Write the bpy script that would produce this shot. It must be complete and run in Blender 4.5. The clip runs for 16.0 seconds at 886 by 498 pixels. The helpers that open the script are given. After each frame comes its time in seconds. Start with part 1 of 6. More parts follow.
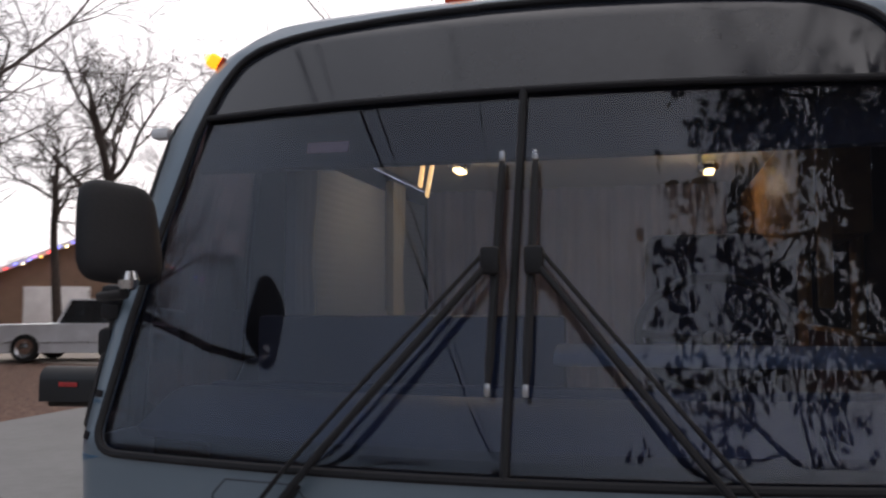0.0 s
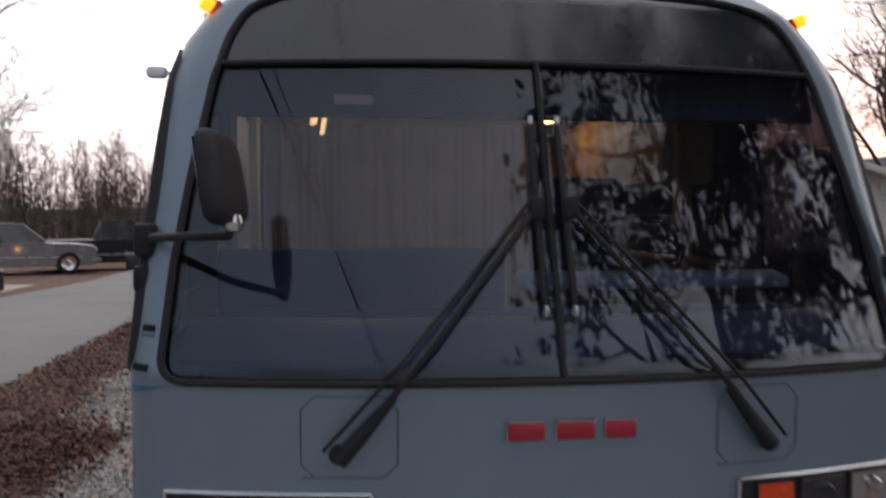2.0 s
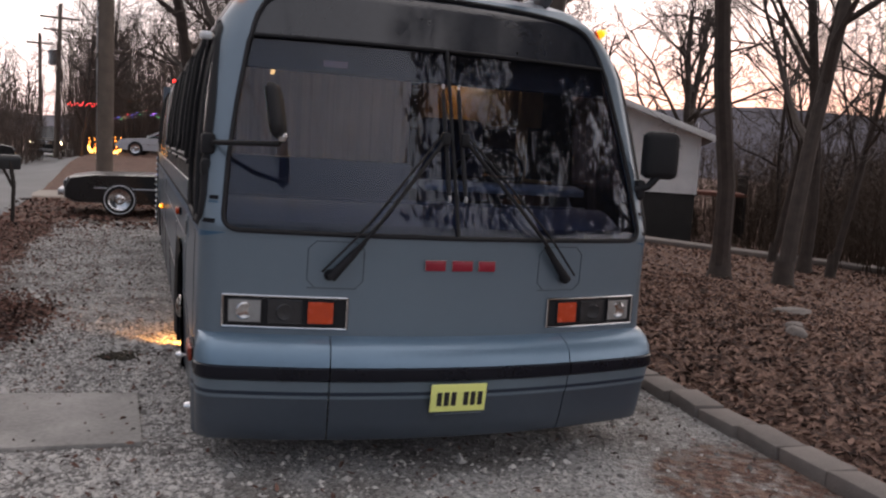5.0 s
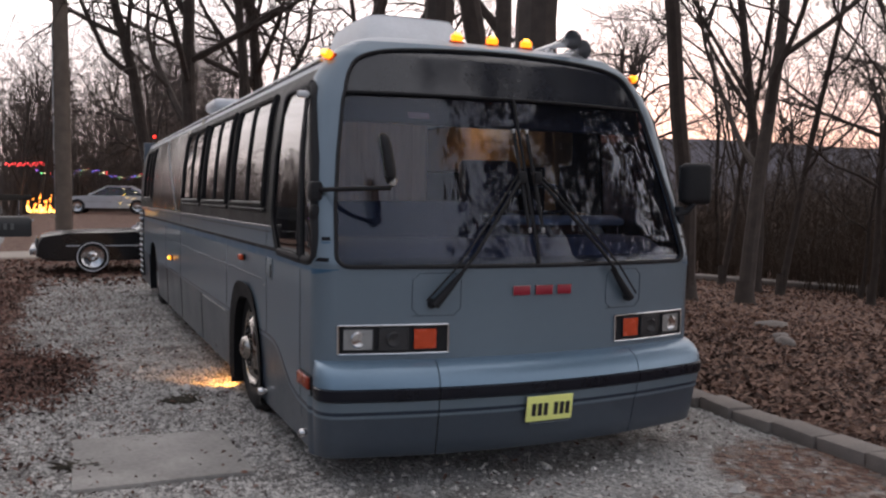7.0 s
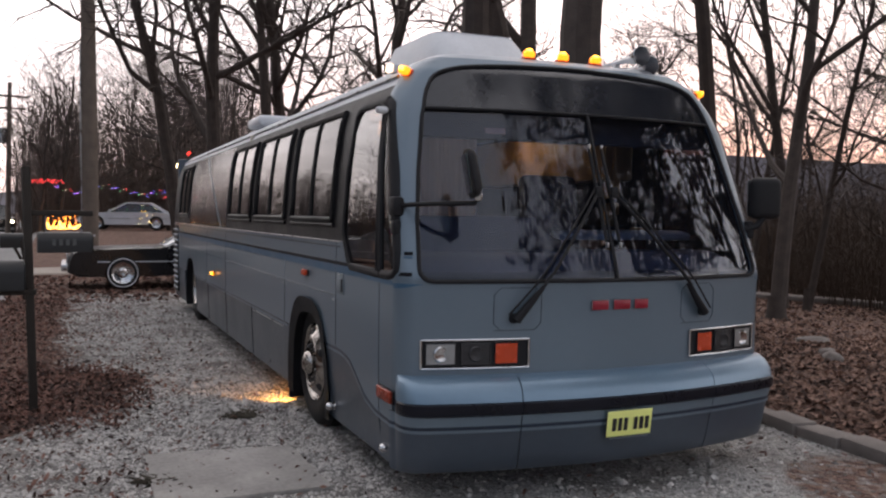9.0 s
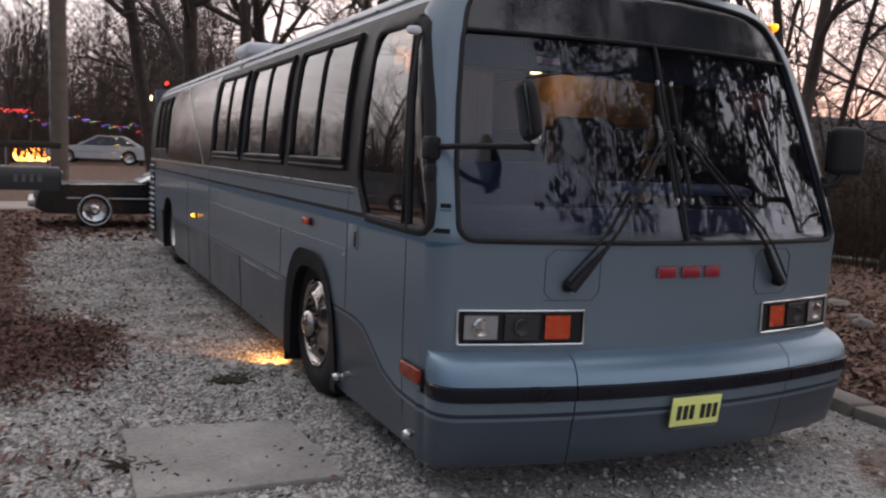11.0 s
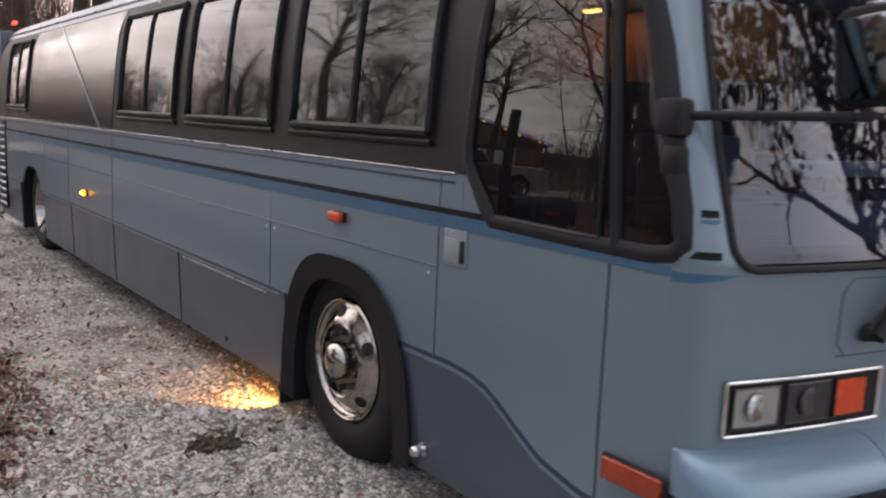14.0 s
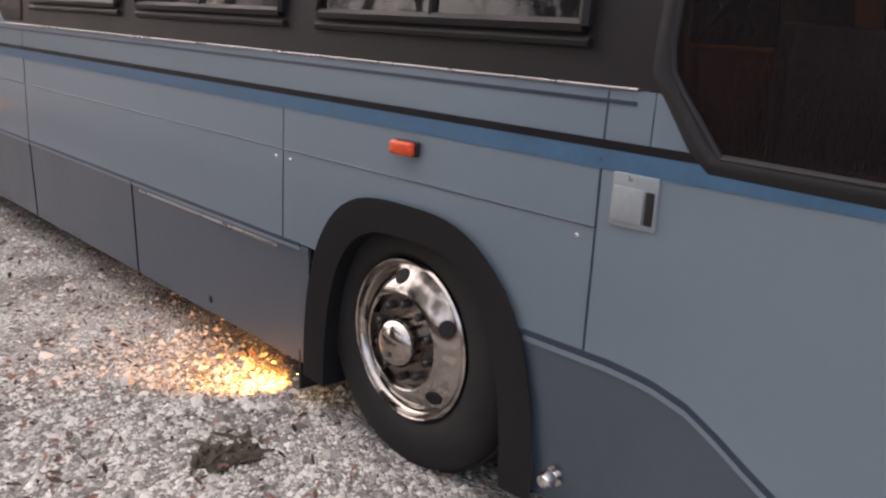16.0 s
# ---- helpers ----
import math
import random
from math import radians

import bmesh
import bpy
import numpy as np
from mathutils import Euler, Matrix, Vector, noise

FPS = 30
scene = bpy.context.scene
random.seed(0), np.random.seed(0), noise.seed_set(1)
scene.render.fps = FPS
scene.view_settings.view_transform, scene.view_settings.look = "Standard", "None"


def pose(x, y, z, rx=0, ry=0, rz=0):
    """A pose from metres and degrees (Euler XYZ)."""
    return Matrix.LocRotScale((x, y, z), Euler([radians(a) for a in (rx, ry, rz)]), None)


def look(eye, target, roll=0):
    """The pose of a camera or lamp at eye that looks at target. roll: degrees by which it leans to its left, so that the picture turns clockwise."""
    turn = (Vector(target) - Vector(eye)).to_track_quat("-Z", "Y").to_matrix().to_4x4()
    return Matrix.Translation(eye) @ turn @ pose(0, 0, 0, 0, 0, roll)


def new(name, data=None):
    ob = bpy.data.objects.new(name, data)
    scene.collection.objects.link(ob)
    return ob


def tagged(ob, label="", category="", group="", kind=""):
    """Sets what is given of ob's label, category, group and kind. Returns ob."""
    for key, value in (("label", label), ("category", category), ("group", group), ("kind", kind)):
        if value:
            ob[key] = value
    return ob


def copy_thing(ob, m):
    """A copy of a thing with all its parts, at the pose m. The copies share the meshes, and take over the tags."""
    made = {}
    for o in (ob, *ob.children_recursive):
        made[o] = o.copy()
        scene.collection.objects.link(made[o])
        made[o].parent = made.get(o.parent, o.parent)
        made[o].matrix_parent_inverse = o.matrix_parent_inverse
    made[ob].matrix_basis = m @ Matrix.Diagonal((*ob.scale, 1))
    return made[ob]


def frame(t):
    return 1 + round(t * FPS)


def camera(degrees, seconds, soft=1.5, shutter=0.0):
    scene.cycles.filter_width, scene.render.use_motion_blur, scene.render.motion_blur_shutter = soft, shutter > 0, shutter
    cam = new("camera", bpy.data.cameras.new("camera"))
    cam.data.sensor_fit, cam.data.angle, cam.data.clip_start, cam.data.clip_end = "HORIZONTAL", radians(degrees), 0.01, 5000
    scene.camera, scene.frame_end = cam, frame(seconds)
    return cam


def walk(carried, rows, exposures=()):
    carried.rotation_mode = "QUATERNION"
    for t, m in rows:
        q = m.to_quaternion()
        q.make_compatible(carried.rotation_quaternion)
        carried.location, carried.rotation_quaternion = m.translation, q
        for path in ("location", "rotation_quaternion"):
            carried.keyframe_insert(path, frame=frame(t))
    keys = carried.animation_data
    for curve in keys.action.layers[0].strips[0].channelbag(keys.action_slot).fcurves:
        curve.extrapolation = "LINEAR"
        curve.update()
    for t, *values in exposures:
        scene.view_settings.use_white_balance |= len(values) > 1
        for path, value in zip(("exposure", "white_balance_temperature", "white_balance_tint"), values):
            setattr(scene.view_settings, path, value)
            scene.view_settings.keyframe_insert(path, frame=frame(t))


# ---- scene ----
cam = camera(54.4, 16.0, soft=2.2, shutter=0.55)
PATH = [
    (0, (0.342, -1.948, 1.666), (-0.134, -0.009, 1.79), -0.2),
    (0.5, (0.03, -2.034, 1.654), (-0.297, -0.068, 1.828), -0.5),
    (1, (-0.265, -2.003, 1.684), (-0.473, -0.026, 1.898), 0.3),
    (1.5, (-0.57, -2.122, 1.717), (-0.452, -0.131, 1.858), -0.1),
    (2, (-0.69, -2.429, 1.726), (-0.424, -0.448, 1.663), -0.1),
    (2.5, (-0.745, -2.76, 1.703), (-0.357, -0.803, 1.549), -1.6),
    (3, (-0.893, -3.146, 1.691), (-0.405, -1.223, 1.434), 1.1),
    (3.5, (-0.953, -3.521, 1.715), (-0.404, -1.619, 1.431), 3.2),
    (4, (-1.093, -3.788, 1.711), (-0.478, -1.903, 1.453), 3.0),
    (4.5, (-1.329, -4.011, 1.703), (-0.69, -2.13, 1.467), 3.5),
    (7, (-2.562, -4.341, 1.636), (-1.75, -2.517, 1.52), 0.8),
    (7.5, (-2.813, -4.252, 1.634), (-1.982, -2.435, 1.55), 0.5),
    (8, (-2.923, -4.215, 1.635), (-2.128, -2.381, 1.567), 1.6),
    (8.5, (-2.944, -4.208, 1.64), (-2.172, -2.364, 1.573), 1.3),
    (9, (-2.939, -4.194, 1.624), (-2.146, -2.36, 1.545), 0.7),
    (9.5, (-2.886, -4.098, 1.617), (-2.087, -2.267, 1.504), 0.1),
    (10, (-2.77, -3.885, 1.614), (-2.046, -2.03, 1.433), 0.9),
    (12.5, (-3.156, -2.313, 1.642), (-2.073, -0.645, 1.426), 3.9),
    (13, (-3.155, -1.974, 1.645), (-2.079, -0.307, 1.395), 3.1),
    (13.5, (-3.146, -1.625, 1.647), (-2.159, 0.089, 1.353), 2.7),
    (14, (-3.226, -1.235, 1.633), (-2.057, 0.361, 1.338), 2.5),
    (14.5, (-3.19, -0.868, 1.594), (-2.041, 0.735, 1.264), 3.5),
    (15, (-3.165, -0.488, 1.598), (-2.116, 1.17, 1.211), 3.6),
    (15.5, (-3.204, -0.165, 1.581), (-1.94, 1.32, 1.136), 2.8),
    (16, (-3.117, 0.088, 1.567), (-1.788, 1.496, 1.066), 3.1),
]
# the camera's own brightening and warming: seconds, stops, kelvin, tint
EXPOSURE = [(0.0, 0.05, 6500, 10), (0.5, 0.0, 6500, 10), (1.0, -0.12, 6500, 10), (1.5, -0.4, 6500, 10), (2.0, 0.15, 6500, 10), (2.5, 0.1, 6600, 10), (3.5, 0.14, 6800, 12), (4.5, 0.14, 6750, 12), (7.0, 0.12, 6500, 10),
            (10.0, 0.12, 6500, 10), (12.5, 0.12, 6600, 11), (13.0, 0.28, 6700, 11), (13.5, 0.70, 6800, 12), (14.0, 0.9, 6800, 12), (14.5, 0.98, 6850, 13), (15.0, 1.05, 6900, 13), (15.5, 1.3, 6850, 13), (16.0, 1.45, 7100, 14)]
walk(cam, [(t, look(eye, target, roll)) for t, eye, target, roll in PATH], EXPOSURE)

# ---- world and sun: dusk, the sun just set behind the wood ----
SUN_AZ, SUN_EL = radians(40), radians(2.0)
EAST, WEST, ROSE = (0.33, 0.38, 0.47), (2.2, 2.02, 1.99), (1.5, 0.43, 0.29)
world = bpy.data.worlds.new("dusk")
scene.world = world
world.use_nodes = True
wn, wl = world.node_tree.nodes, world.node_tree.links
sky = wn.new("ShaderNodeTexSky")
sky.sky_type, sky.sun_disc = "NISHITA", False
sky.sun_elevation, sky.sun_rotation = SUN_EL, SUN_AZ
sky.air_density, sky.dust_density, sky.ozone_density = 1.0, 1.0, 3.0


def wnode(kind, **kw):
    n = wn.new(kind)
    for k, v in kw.items():
        n.inputs[int(k[1:])].default_value = v
    return n


def wmath(op, a, b=0.0, clamp=False):
    n = wn.new("ShaderNodeMath")
    n.operation, n.use_clamp = op, clamp
    for k, v in enumerate((a, b)):
        if isinstance(v, (int, float)):
            n.inputs[k].default_value = v
        else:
            wl.new(v, n.inputs[k])
    return n.outputs[0]


def wmix(fac, a, b):
    n = wn.new("ShaderNodeMixRGB")
    for k, v in enumerate((fac, a, b)):
        if isinstance(v, tuple):
            n.inputs[k].default_value = (*v, 1)
        elif isinstance(v, (int, float)):
            n.inputs[k].default_value = v
        else:
            wl.new(v, n.inputs[k])
    return n.outputs[0]


# a thin high overcast: bright towards the set sun, rosy low down there, grey-blue in the east, streaked
way = wnode("ShaderNodeTexCoord")
xyz = wnode("ShaderNodeSeparateXYZ")
wl.new(way.outputs["Generated"], xyz.inputs[0])
toward = wmath("ADD", wmath("MULTIPLY", xyz.outputs[0], math.sin(SUN_AZ)), wmath("MULTIPLY", xyz.outputs[1], math.cos(SUN_AZ)))
west = wmath("ADD", wmath("MULTIPLY", toward, 0.5), 0.5, True)
rise = wmath("MAXIMUM", xyz.outputs[2], 0.0)
high = wmix(wmath("POWER", west, 1.1), EAST, WEST)
low_glow = wmath("MULTIPLY", wmath("POWER", west, 7.0), wmath("POWER", wmath("SUBTRACT", 1.0, rise, True), 7.5), True)
tone = wmix(low_glow, high, ROSE)
spread_ = wnode("ShaderNodeVectorMath")
spread_.operation = "DIVIDE"
wl.new(way.outputs["Generated"], spread_.inputs[0])
comb = wnode("ShaderNodeCombineXYZ")
lift_ = wmath("ADD", rise, 0.12)
for k in range(3):
    wl.new(lift_, comb.inputs[k])
wl.new(comb.outputs[0], spread_.inputs[1])
cloud = wnode("ShaderNodeTexNoise")
cloud.inputs["Scale"].default_value, cloud.inputs["Detail"].default_value, cloud.inputs["Roughness"].default_value = 1.1, 6, 0.6
wl.new(spread_.outputs[0], cloud.inputs["Vector"])
streak = wmath("ADD", wmath("MULTIPLY", cloud.outputs[0], 1.1), 0.45)
mul = wn.new("ShaderNodeMixRGB")
mul.blend_type, mul.inputs[0].default_value = "MULTIPLY", 1.0
wl.new(tone, mul.inputs[1]), wl.new(streak, mul.inputs[2])
add = wn.new("ShaderNodeMixRGB")
add.blend_type, add.inputs[0].default_value = "ADD", 0.05
wl.new(mul.outputs[0], add.inputs[1]), wl.new(sky.outputs[0], add.inputs[2])
wl.new(add.outputs[0], wn["Background"].inputs[0])
wn["Background"].inputs[1].default_value = 1.0
sun = new("sun", bpy.data.lights.new("sun", "SUN"))
sun.data.energy, sun.data.angle, sun.data.color = 0.25, radians(20), (1.0, 0.72, 0.55)
sun.matrix_world = look((math.sin(SUN_AZ) * 50, math.cos(SUN_AZ) * 50, 12), (0, 0, 0))


# ---- materials ----
def mat(name, col, rough=0.5, metal=0.0, var=0.15, scale=3.0, bump=0.0, bscale=80.0, emit=0.0, coat=0.0, col2=None, rvar=0.1, spec=0.5, isle=0.0, each=0.0):
    m = bpy.data.materials.new(name)
    m.use_nodes = True
    n, l = m.node_tree.nodes, m.node_tree.links
    b = n["Principled BSDF"]
    b.inputs["Metallic"].default_value = metal
    b.inputs["Coat Weight"].default_value = coat
    b.inputs["Coat Roughness"].default_value = 0.22 if coat < 0.35 else 0.12 if coat < 0.5 else 0.05
    b.inputs["Specular IOR Level"].default_value = spec
    tc = n.new("ShaderNodeTexCoord")
    big, fine = n.new("ShaderNodeTexNoise"), n.new("ShaderNodeTexNoise")
    big.inputs["Scale"].default_value, fine.inputs["Scale"].default_value = scale, scale * 14
    big.inputs["Detail"].default_value, fine.inputs["Detail"].default_value = 5, 4
    for t in (big, fine):
        l.new(tc.outputs["Object"], t.inputs["Vector"])
    add = n.new("ShaderNodeMath")
    add.operation = "MULTIPLY_ADD"
    l.new(fine.outputs[0], add.inputs[0])
    add.inputs[1].default_value = 0.5
    l.new(big.outputs[0], add.inputs[2])
    fac = add.outputs[0]
    if isle or each:
        src = n.new("ShaderNodeNewGeometry") if isle else n.new("ShaderNodeObjectInfo")
        more = n.new("ShaderNodeMath")
        more.operation = "MULTIPLY_ADD"
        l.new(src.outputs["Random Per Island" if isle else "Random"], more.inputs[0])
        more.inputs[1].default_value = isle or each
        l.new(fac, more.inputs[2])
        sub = n.new("ShaderNodeMath")
        sub.operation = "SUBTRACT"
        l.new(more.outputs[0], sub.inputs[0])
        sub.inputs[1].default_value = (isle or each) / 2
        fac = sub.outputs[0]
    ramp = n.new("ShaderNodeValToRGB")
    ramp.color_ramp.elements[0].position, ramp.color_ramp.elements[1].position = 0.45, 1.05
    dark = [c * (1 - var) for c in col]
    light = col2 or [min(1, c * (1 + var)) for c in col]
    ramp.color_ramp.elements[0].color, ramp.color_ramp.elements[1].color = (*dark, 1), (*light, 1)
    l.new(fac, ramp.inputs[0])
    l.new(ramp.outputs[0], b.inputs["Base Color"])
    rr = n.new("ShaderNodeMapRange")
    rr.inputs["From Min"].default_value, rr.inputs["From Max"].default_value = 0.4, 1.1
    rr.inputs["To Min"].default_value, rr.inputs["To Max"].default_value = max(0.0, rough - rvar), min(1, rough + rvar)
    l.new(add.outputs[0], rr.inputs["Value"])
    l.new(rr.outputs[0], b.inputs["Roughness"])
    if bump:
        bt, bp = n.new("ShaderNodeTexNoise"), n.new("ShaderNodeBump")
        bt.inputs["Scale"].default_value, bt.inputs["Detail"].default_value = bscale, 4
        l.new(tc.outputs["Object"], bt.inputs["Vector"])
        bp.inputs["Strength"].default_value, bp.inputs["Distance"].default_value = bump, 0.01
        l.new(bt.outputs[0], bp.inputs["Height"])
        l.new(bp.outputs[0], b.inputs["Normal"])
    if emit:
        b.inputs["Emission Color"].default_value = (*col, 1)
        b.inputs["Emission Strength"].default_value = emit
    return m


def glass(name, tint, dense, plain=0.04, rough=0.0, dust=0.012):
    """A thin tinted pane: a clear, tinted way through and a mirror image; dense: how much of it is opaque film, plain: the gloss seen square on."""
    m = bpy.data.materials.new(name)
    m.use_nodes = True
    n, l = m.node_tree.nodes, m.node_tree.links
    n.remove(n["Principled BSDF"])
    clear, film, gloss = n.new("ShaderNodeBsdfTransparent"), n.new("ShaderNodeBsdfDiffuse"), n.new("ShaderNodeBsdfGlossy")
    clear.inputs[0].default_value, film.inputs[0].default_value = (*tint, 1), (dust, dust, dust * 1.15, 1)
    gloss.inputs["Roughness"].default_value = rough
    lw, a, b = n.new("ShaderNodeLayerWeight"), n.new("ShaderNodeMixShader"), n.new("ShaderNodeMixShader")
    lw.inputs[0].default_value = 0.5
    pw, fr = n.new("ShaderNodeMath"), n.new("ShaderNodeMath")
    pw.operation, fr.operation = "POWER", "MULTIPLY_ADD"
    l.new(lw.outputs["Facing"], pw.inputs[0])
    pw.inputs[1].default_value = 3.3
    l.new(pw.outputs[0], fr.inputs[0])
    fr.inputs[1].default_value, fr.inputs[2].default_value = 1 - plain, plain
    a.inputs[0].default_value = dense
    l.new(clear.outputs[0], a.inputs[1]), l.new(film.outputs[0], a.inputs[2])
    l.new(fr.outputs[0], b.inputs[0]), l.new(a.outputs[0], b.inputs[1]), l.new(gloss.outputs[0], b.inputs[2])
    l.new(b.outputs[0], n["Material Output"].inputs[0])
    return m


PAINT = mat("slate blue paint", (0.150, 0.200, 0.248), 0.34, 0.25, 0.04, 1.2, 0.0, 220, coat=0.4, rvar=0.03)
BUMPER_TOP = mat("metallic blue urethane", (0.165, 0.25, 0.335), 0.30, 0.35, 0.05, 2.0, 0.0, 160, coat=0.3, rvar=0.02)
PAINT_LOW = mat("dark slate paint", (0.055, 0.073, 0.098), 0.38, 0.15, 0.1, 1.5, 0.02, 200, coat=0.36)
ROOF = mat("silver roof paint", (0.46, 0.49, 0.53), 0.4, 0.2, 0.1, 1.2, 0.03, 120)
RUB_STRIP = mat("blue-black rub strip", (0.006, 0.007, 0.013), 0.3, 0.0, 0.2, 5, spec=0.3)
STRIPE = mat("blue stripe", (0.04, 0.108, 0.19), 0.35, 0.0, 0.15, 4)
BLACK_STRIPE = mat("black stripe", (0.008, 0.0075, 0.011), 0.5, 0.0, 0.2, 4, spec=0.15)
BAND = mat("black window band", (0.0125, 0.012, 0.0135), 0.5, 0.0, 0.2, 3, 0.05, 150, spec=0.25)
RUBBER = mat("black rubber", (0.015, 0.015, 0.0175), 0.6, 0.0, 0.25, 6, 0.1, 120, spec=0.25)
FLARE = mat("black moulded rubber", (0.009, 0.009, 0.011), 0.6, 0.0, 0.25, 5, 0.05, 120, spec=0.2)
TYRE = mat("tyre rubber", (0.016, 0.016, 0.017), 0.7, 0.0, 0.3, 6, 0.15, 60, spec=0.25)
CHROME = mat("chrome", (0.62, 0.62, 0.63), 0.12, 1.0, 0.12, 5, 0.02, 60, rvar=0.08)
# brown mixed into the chrome in place of gravel reflected by the wheel
WHEEL_CHROME = mat("wheel chrome with ground tone", (0.40, 0.37, 0.345), 0.11, 1.0, 0.2, 7, 0.03, 50, rvar=0.06)
WHEEL_DISC = mat("dark brown disc metal", (0.2, 0.175, 0.155), 0.3, 0.9, 0.3, 12, 0.05, 60)
STEEL = mat("brushed metal trim", (0.45, 0.46, 0.48), 0.3, 1.0, 0.12, 6)
WHITE = mat("white fibreglass", (0.66, 0.68, 0.71), 0.45, 0.0, 0.1, 3, 0.03, 120)
AMBER_ON = mat("lit amber lens", (1.0, 0.30, 0.012), 0.3, 0.0, 0.05, 5, emit=2.0)
NAVY_LINE = mat("dark navy line", (0.02, 0.032, 0.055), 0.4, 0.0, 0.15, 4)
AMBER_HOT = mat("glowing amber bulb", (1.0, 0.5, 0.05), 0.3, 0.0, 0.05, 5, emit=7.0)
AMBER = mat("amber plastic lens", (0.58, 0.062, 0.014), 0.25, 0.0, 0.12, 20, 0.2, 240)
RED_LENS = mat("red-orange lens", (0.28, 0.037, 0.016), 0.25, 0.0, 0.12, 20, 0.2, 240)
RED_ON = mat("lit red lens", (1.0, 0.03, 0.02), 0.3, 0.0, 0.05, 5, emit=4.0)
RED = mat("red enamel", (0.3, 0.012, 0.03), 0.35, 0.0, 0.15, 6)
LAMP_GLASS = mat("fluted lamp glass", (0.36, 0.365, 0.37), 0.12, 0.6, 0.15, 12, 0.4, 90)
LAMP_DARK = mat("dark unlit lamp", (0.04, 0.04, 0.043), 0.2, 0.3, 0.2, 12, 0.3, 90)
PLATE = mat("yellow plate", (0.94, 0.97, 0.32), 0.4, 0.0, 0.03, 8)
INK = mat("black ink", (0.02, 0.02, 0.02), 0.5, 0.0, 0.1, 8)
WINDSCREEN = glass("tinted windscreen", (0.60, 0.66, 0.78), 0.05, 0.046, dust=0.06)
SIDE_GLASS = glass("dark side window", (0.19, 0.13, 0.115), 0.5, 0.05)
# silver dimmed in its colour to stand in for dark trees mirrored there
MIRROR = mat("darkened mirror silver", (0.2, 0.225, 0.225), 0.04, 1.0, 0.03, 3)
CURTAIN = mat("grey curtain cloth", (0.46, 0.43, 0.53), 0.9, 0.0, 0.12, 4, 0.3, 90)
NAVY = mat("navy vinyl", (0.05, 0.06, 0.09), 0.55, 0.0, 0.2, 4, 0.1, 90)
WOOD_RED = mat("dark red-brown wood", (0.085, 0.03, 0.02), 0.5, 0.0, 0.3, 6, 0.1, 60)
WOOD_IN = mat("honey wood panel", (0.42, 0.22, 0.07), 0.45, 0.0, 0.35, 6, 0.1, 60)
CREAM = mat("cream cabinet laminate", (0.6, 0.56, 0.46), 0.5, 0.0, 0.1, 4)
WINDOW_PALE = mat("pale blue-grey window light", (0.36, 0.39, 0.44), 0.8, 0.0, 0.1, 4)
COWL = mat("pale grey cowl vinyl", (0.3, 0.32, 0.33), 0.6, 0.0, 0.12, 5, 0.1, 90)
DARK_IN = mat("dark interior trim", (0.04, 0.04, 0.045), 0.7, 0.0, 0.2, 4)
WARM_LAMP = mat("warm lamp glass", (1.0, 0.62, 0.2), 0.4, 0.0, 0.05, 5, emit=14.0)
WHITE_LAMP = mat("warm white lamp", (1.0, 0.72, 0.52), 0.4, 0.0, 0.05, 5, emit=2.2)


# ---- mesh helpers ----
def data(name, verts, faces, material, smooth=True):
    me = bpy.data.meshes.new(name)
    me.from_pydata([tuple(v) for v in verts], [], faces)
    me.materials.append(material)
    me.validate()
    me.update()
    if smooth:
        me.polygons.foreach_set("use_smooth", [True] * len(me.polygons))
    return me


def thing(name, label, category, m=None, group="", kind=""):
    ob = tagged(new(name), label, category, group, kind)
    if m is not None:
        ob.matrix_world = m
    return ob


def part(name, shape, material, parent, label=""):
    """Links a bmesh or (verts, faces) as one mesh object under a thing or part."""
    if isinstance(shape, bmesh.types.BMesh):
        me = bpy.data.meshes.new(name)
        shape.normal_update()
        shape.to_mesh(me)
        shape.free()
        me.materials.append(material)
        me.polygons.foreach_set("use_smooth", [True] * len(me.polygons))
    elif isinstance(shape, bpy.types.Mesh):
        me = shape
    else:
        me = data(name, shape[0], shape[1], material)
    ob = new(name, me)
    ob.parent = parent
    if label:
        ob["label"] = label
    if len(me.polygons) < 60000:
        me.set_sharp_from_angle(angle=radians(38))
    return ob


def solo(name, shape, material, label, category, group="", kind=""):
    return tagged(part(name, shape, material, None), label, category, group, kind)


def box(c, size, bev=0.01, turn=(0, 0, 0), seg=2):
    bm = bmesh.new()
    bmesh.ops.create_cube(bm, size=1.0)
    bmesh.ops.scale(bm, vec=size, verts=bm.verts)
    if bev:
        bmesh.ops.bevel(bm, geom=bm.edges[:], offset=min(bev, min(size) * 0.45), segments=seg, affect="EDGES", profile=0.5)
    bmesh.ops.transform(bm, matrix=pose(*c, *turn), verts=bm.verts)
    return bm


def lathe(profile, n=40, m=None, closed=False):
    """Turns (radius, height) pairs about z."""
    v, f = [], []
    k = len(profile)
    for i in range(n):
        a = 2 * math.pi * i / n
        v += [(r * math.cos(a), r * math.sin(a), z) for r, z in profile]
    for i in range(n):
        j = (i + 1) % n
        for q in range(k if closed else k - 1):
            q2 = (q + 1) % k
            f.append((i * k + q, j * k + q, j * k + q2, i * k + q2))
    if m is not None:
        v = [m @ Vector(p) for p in v]
    return v, f


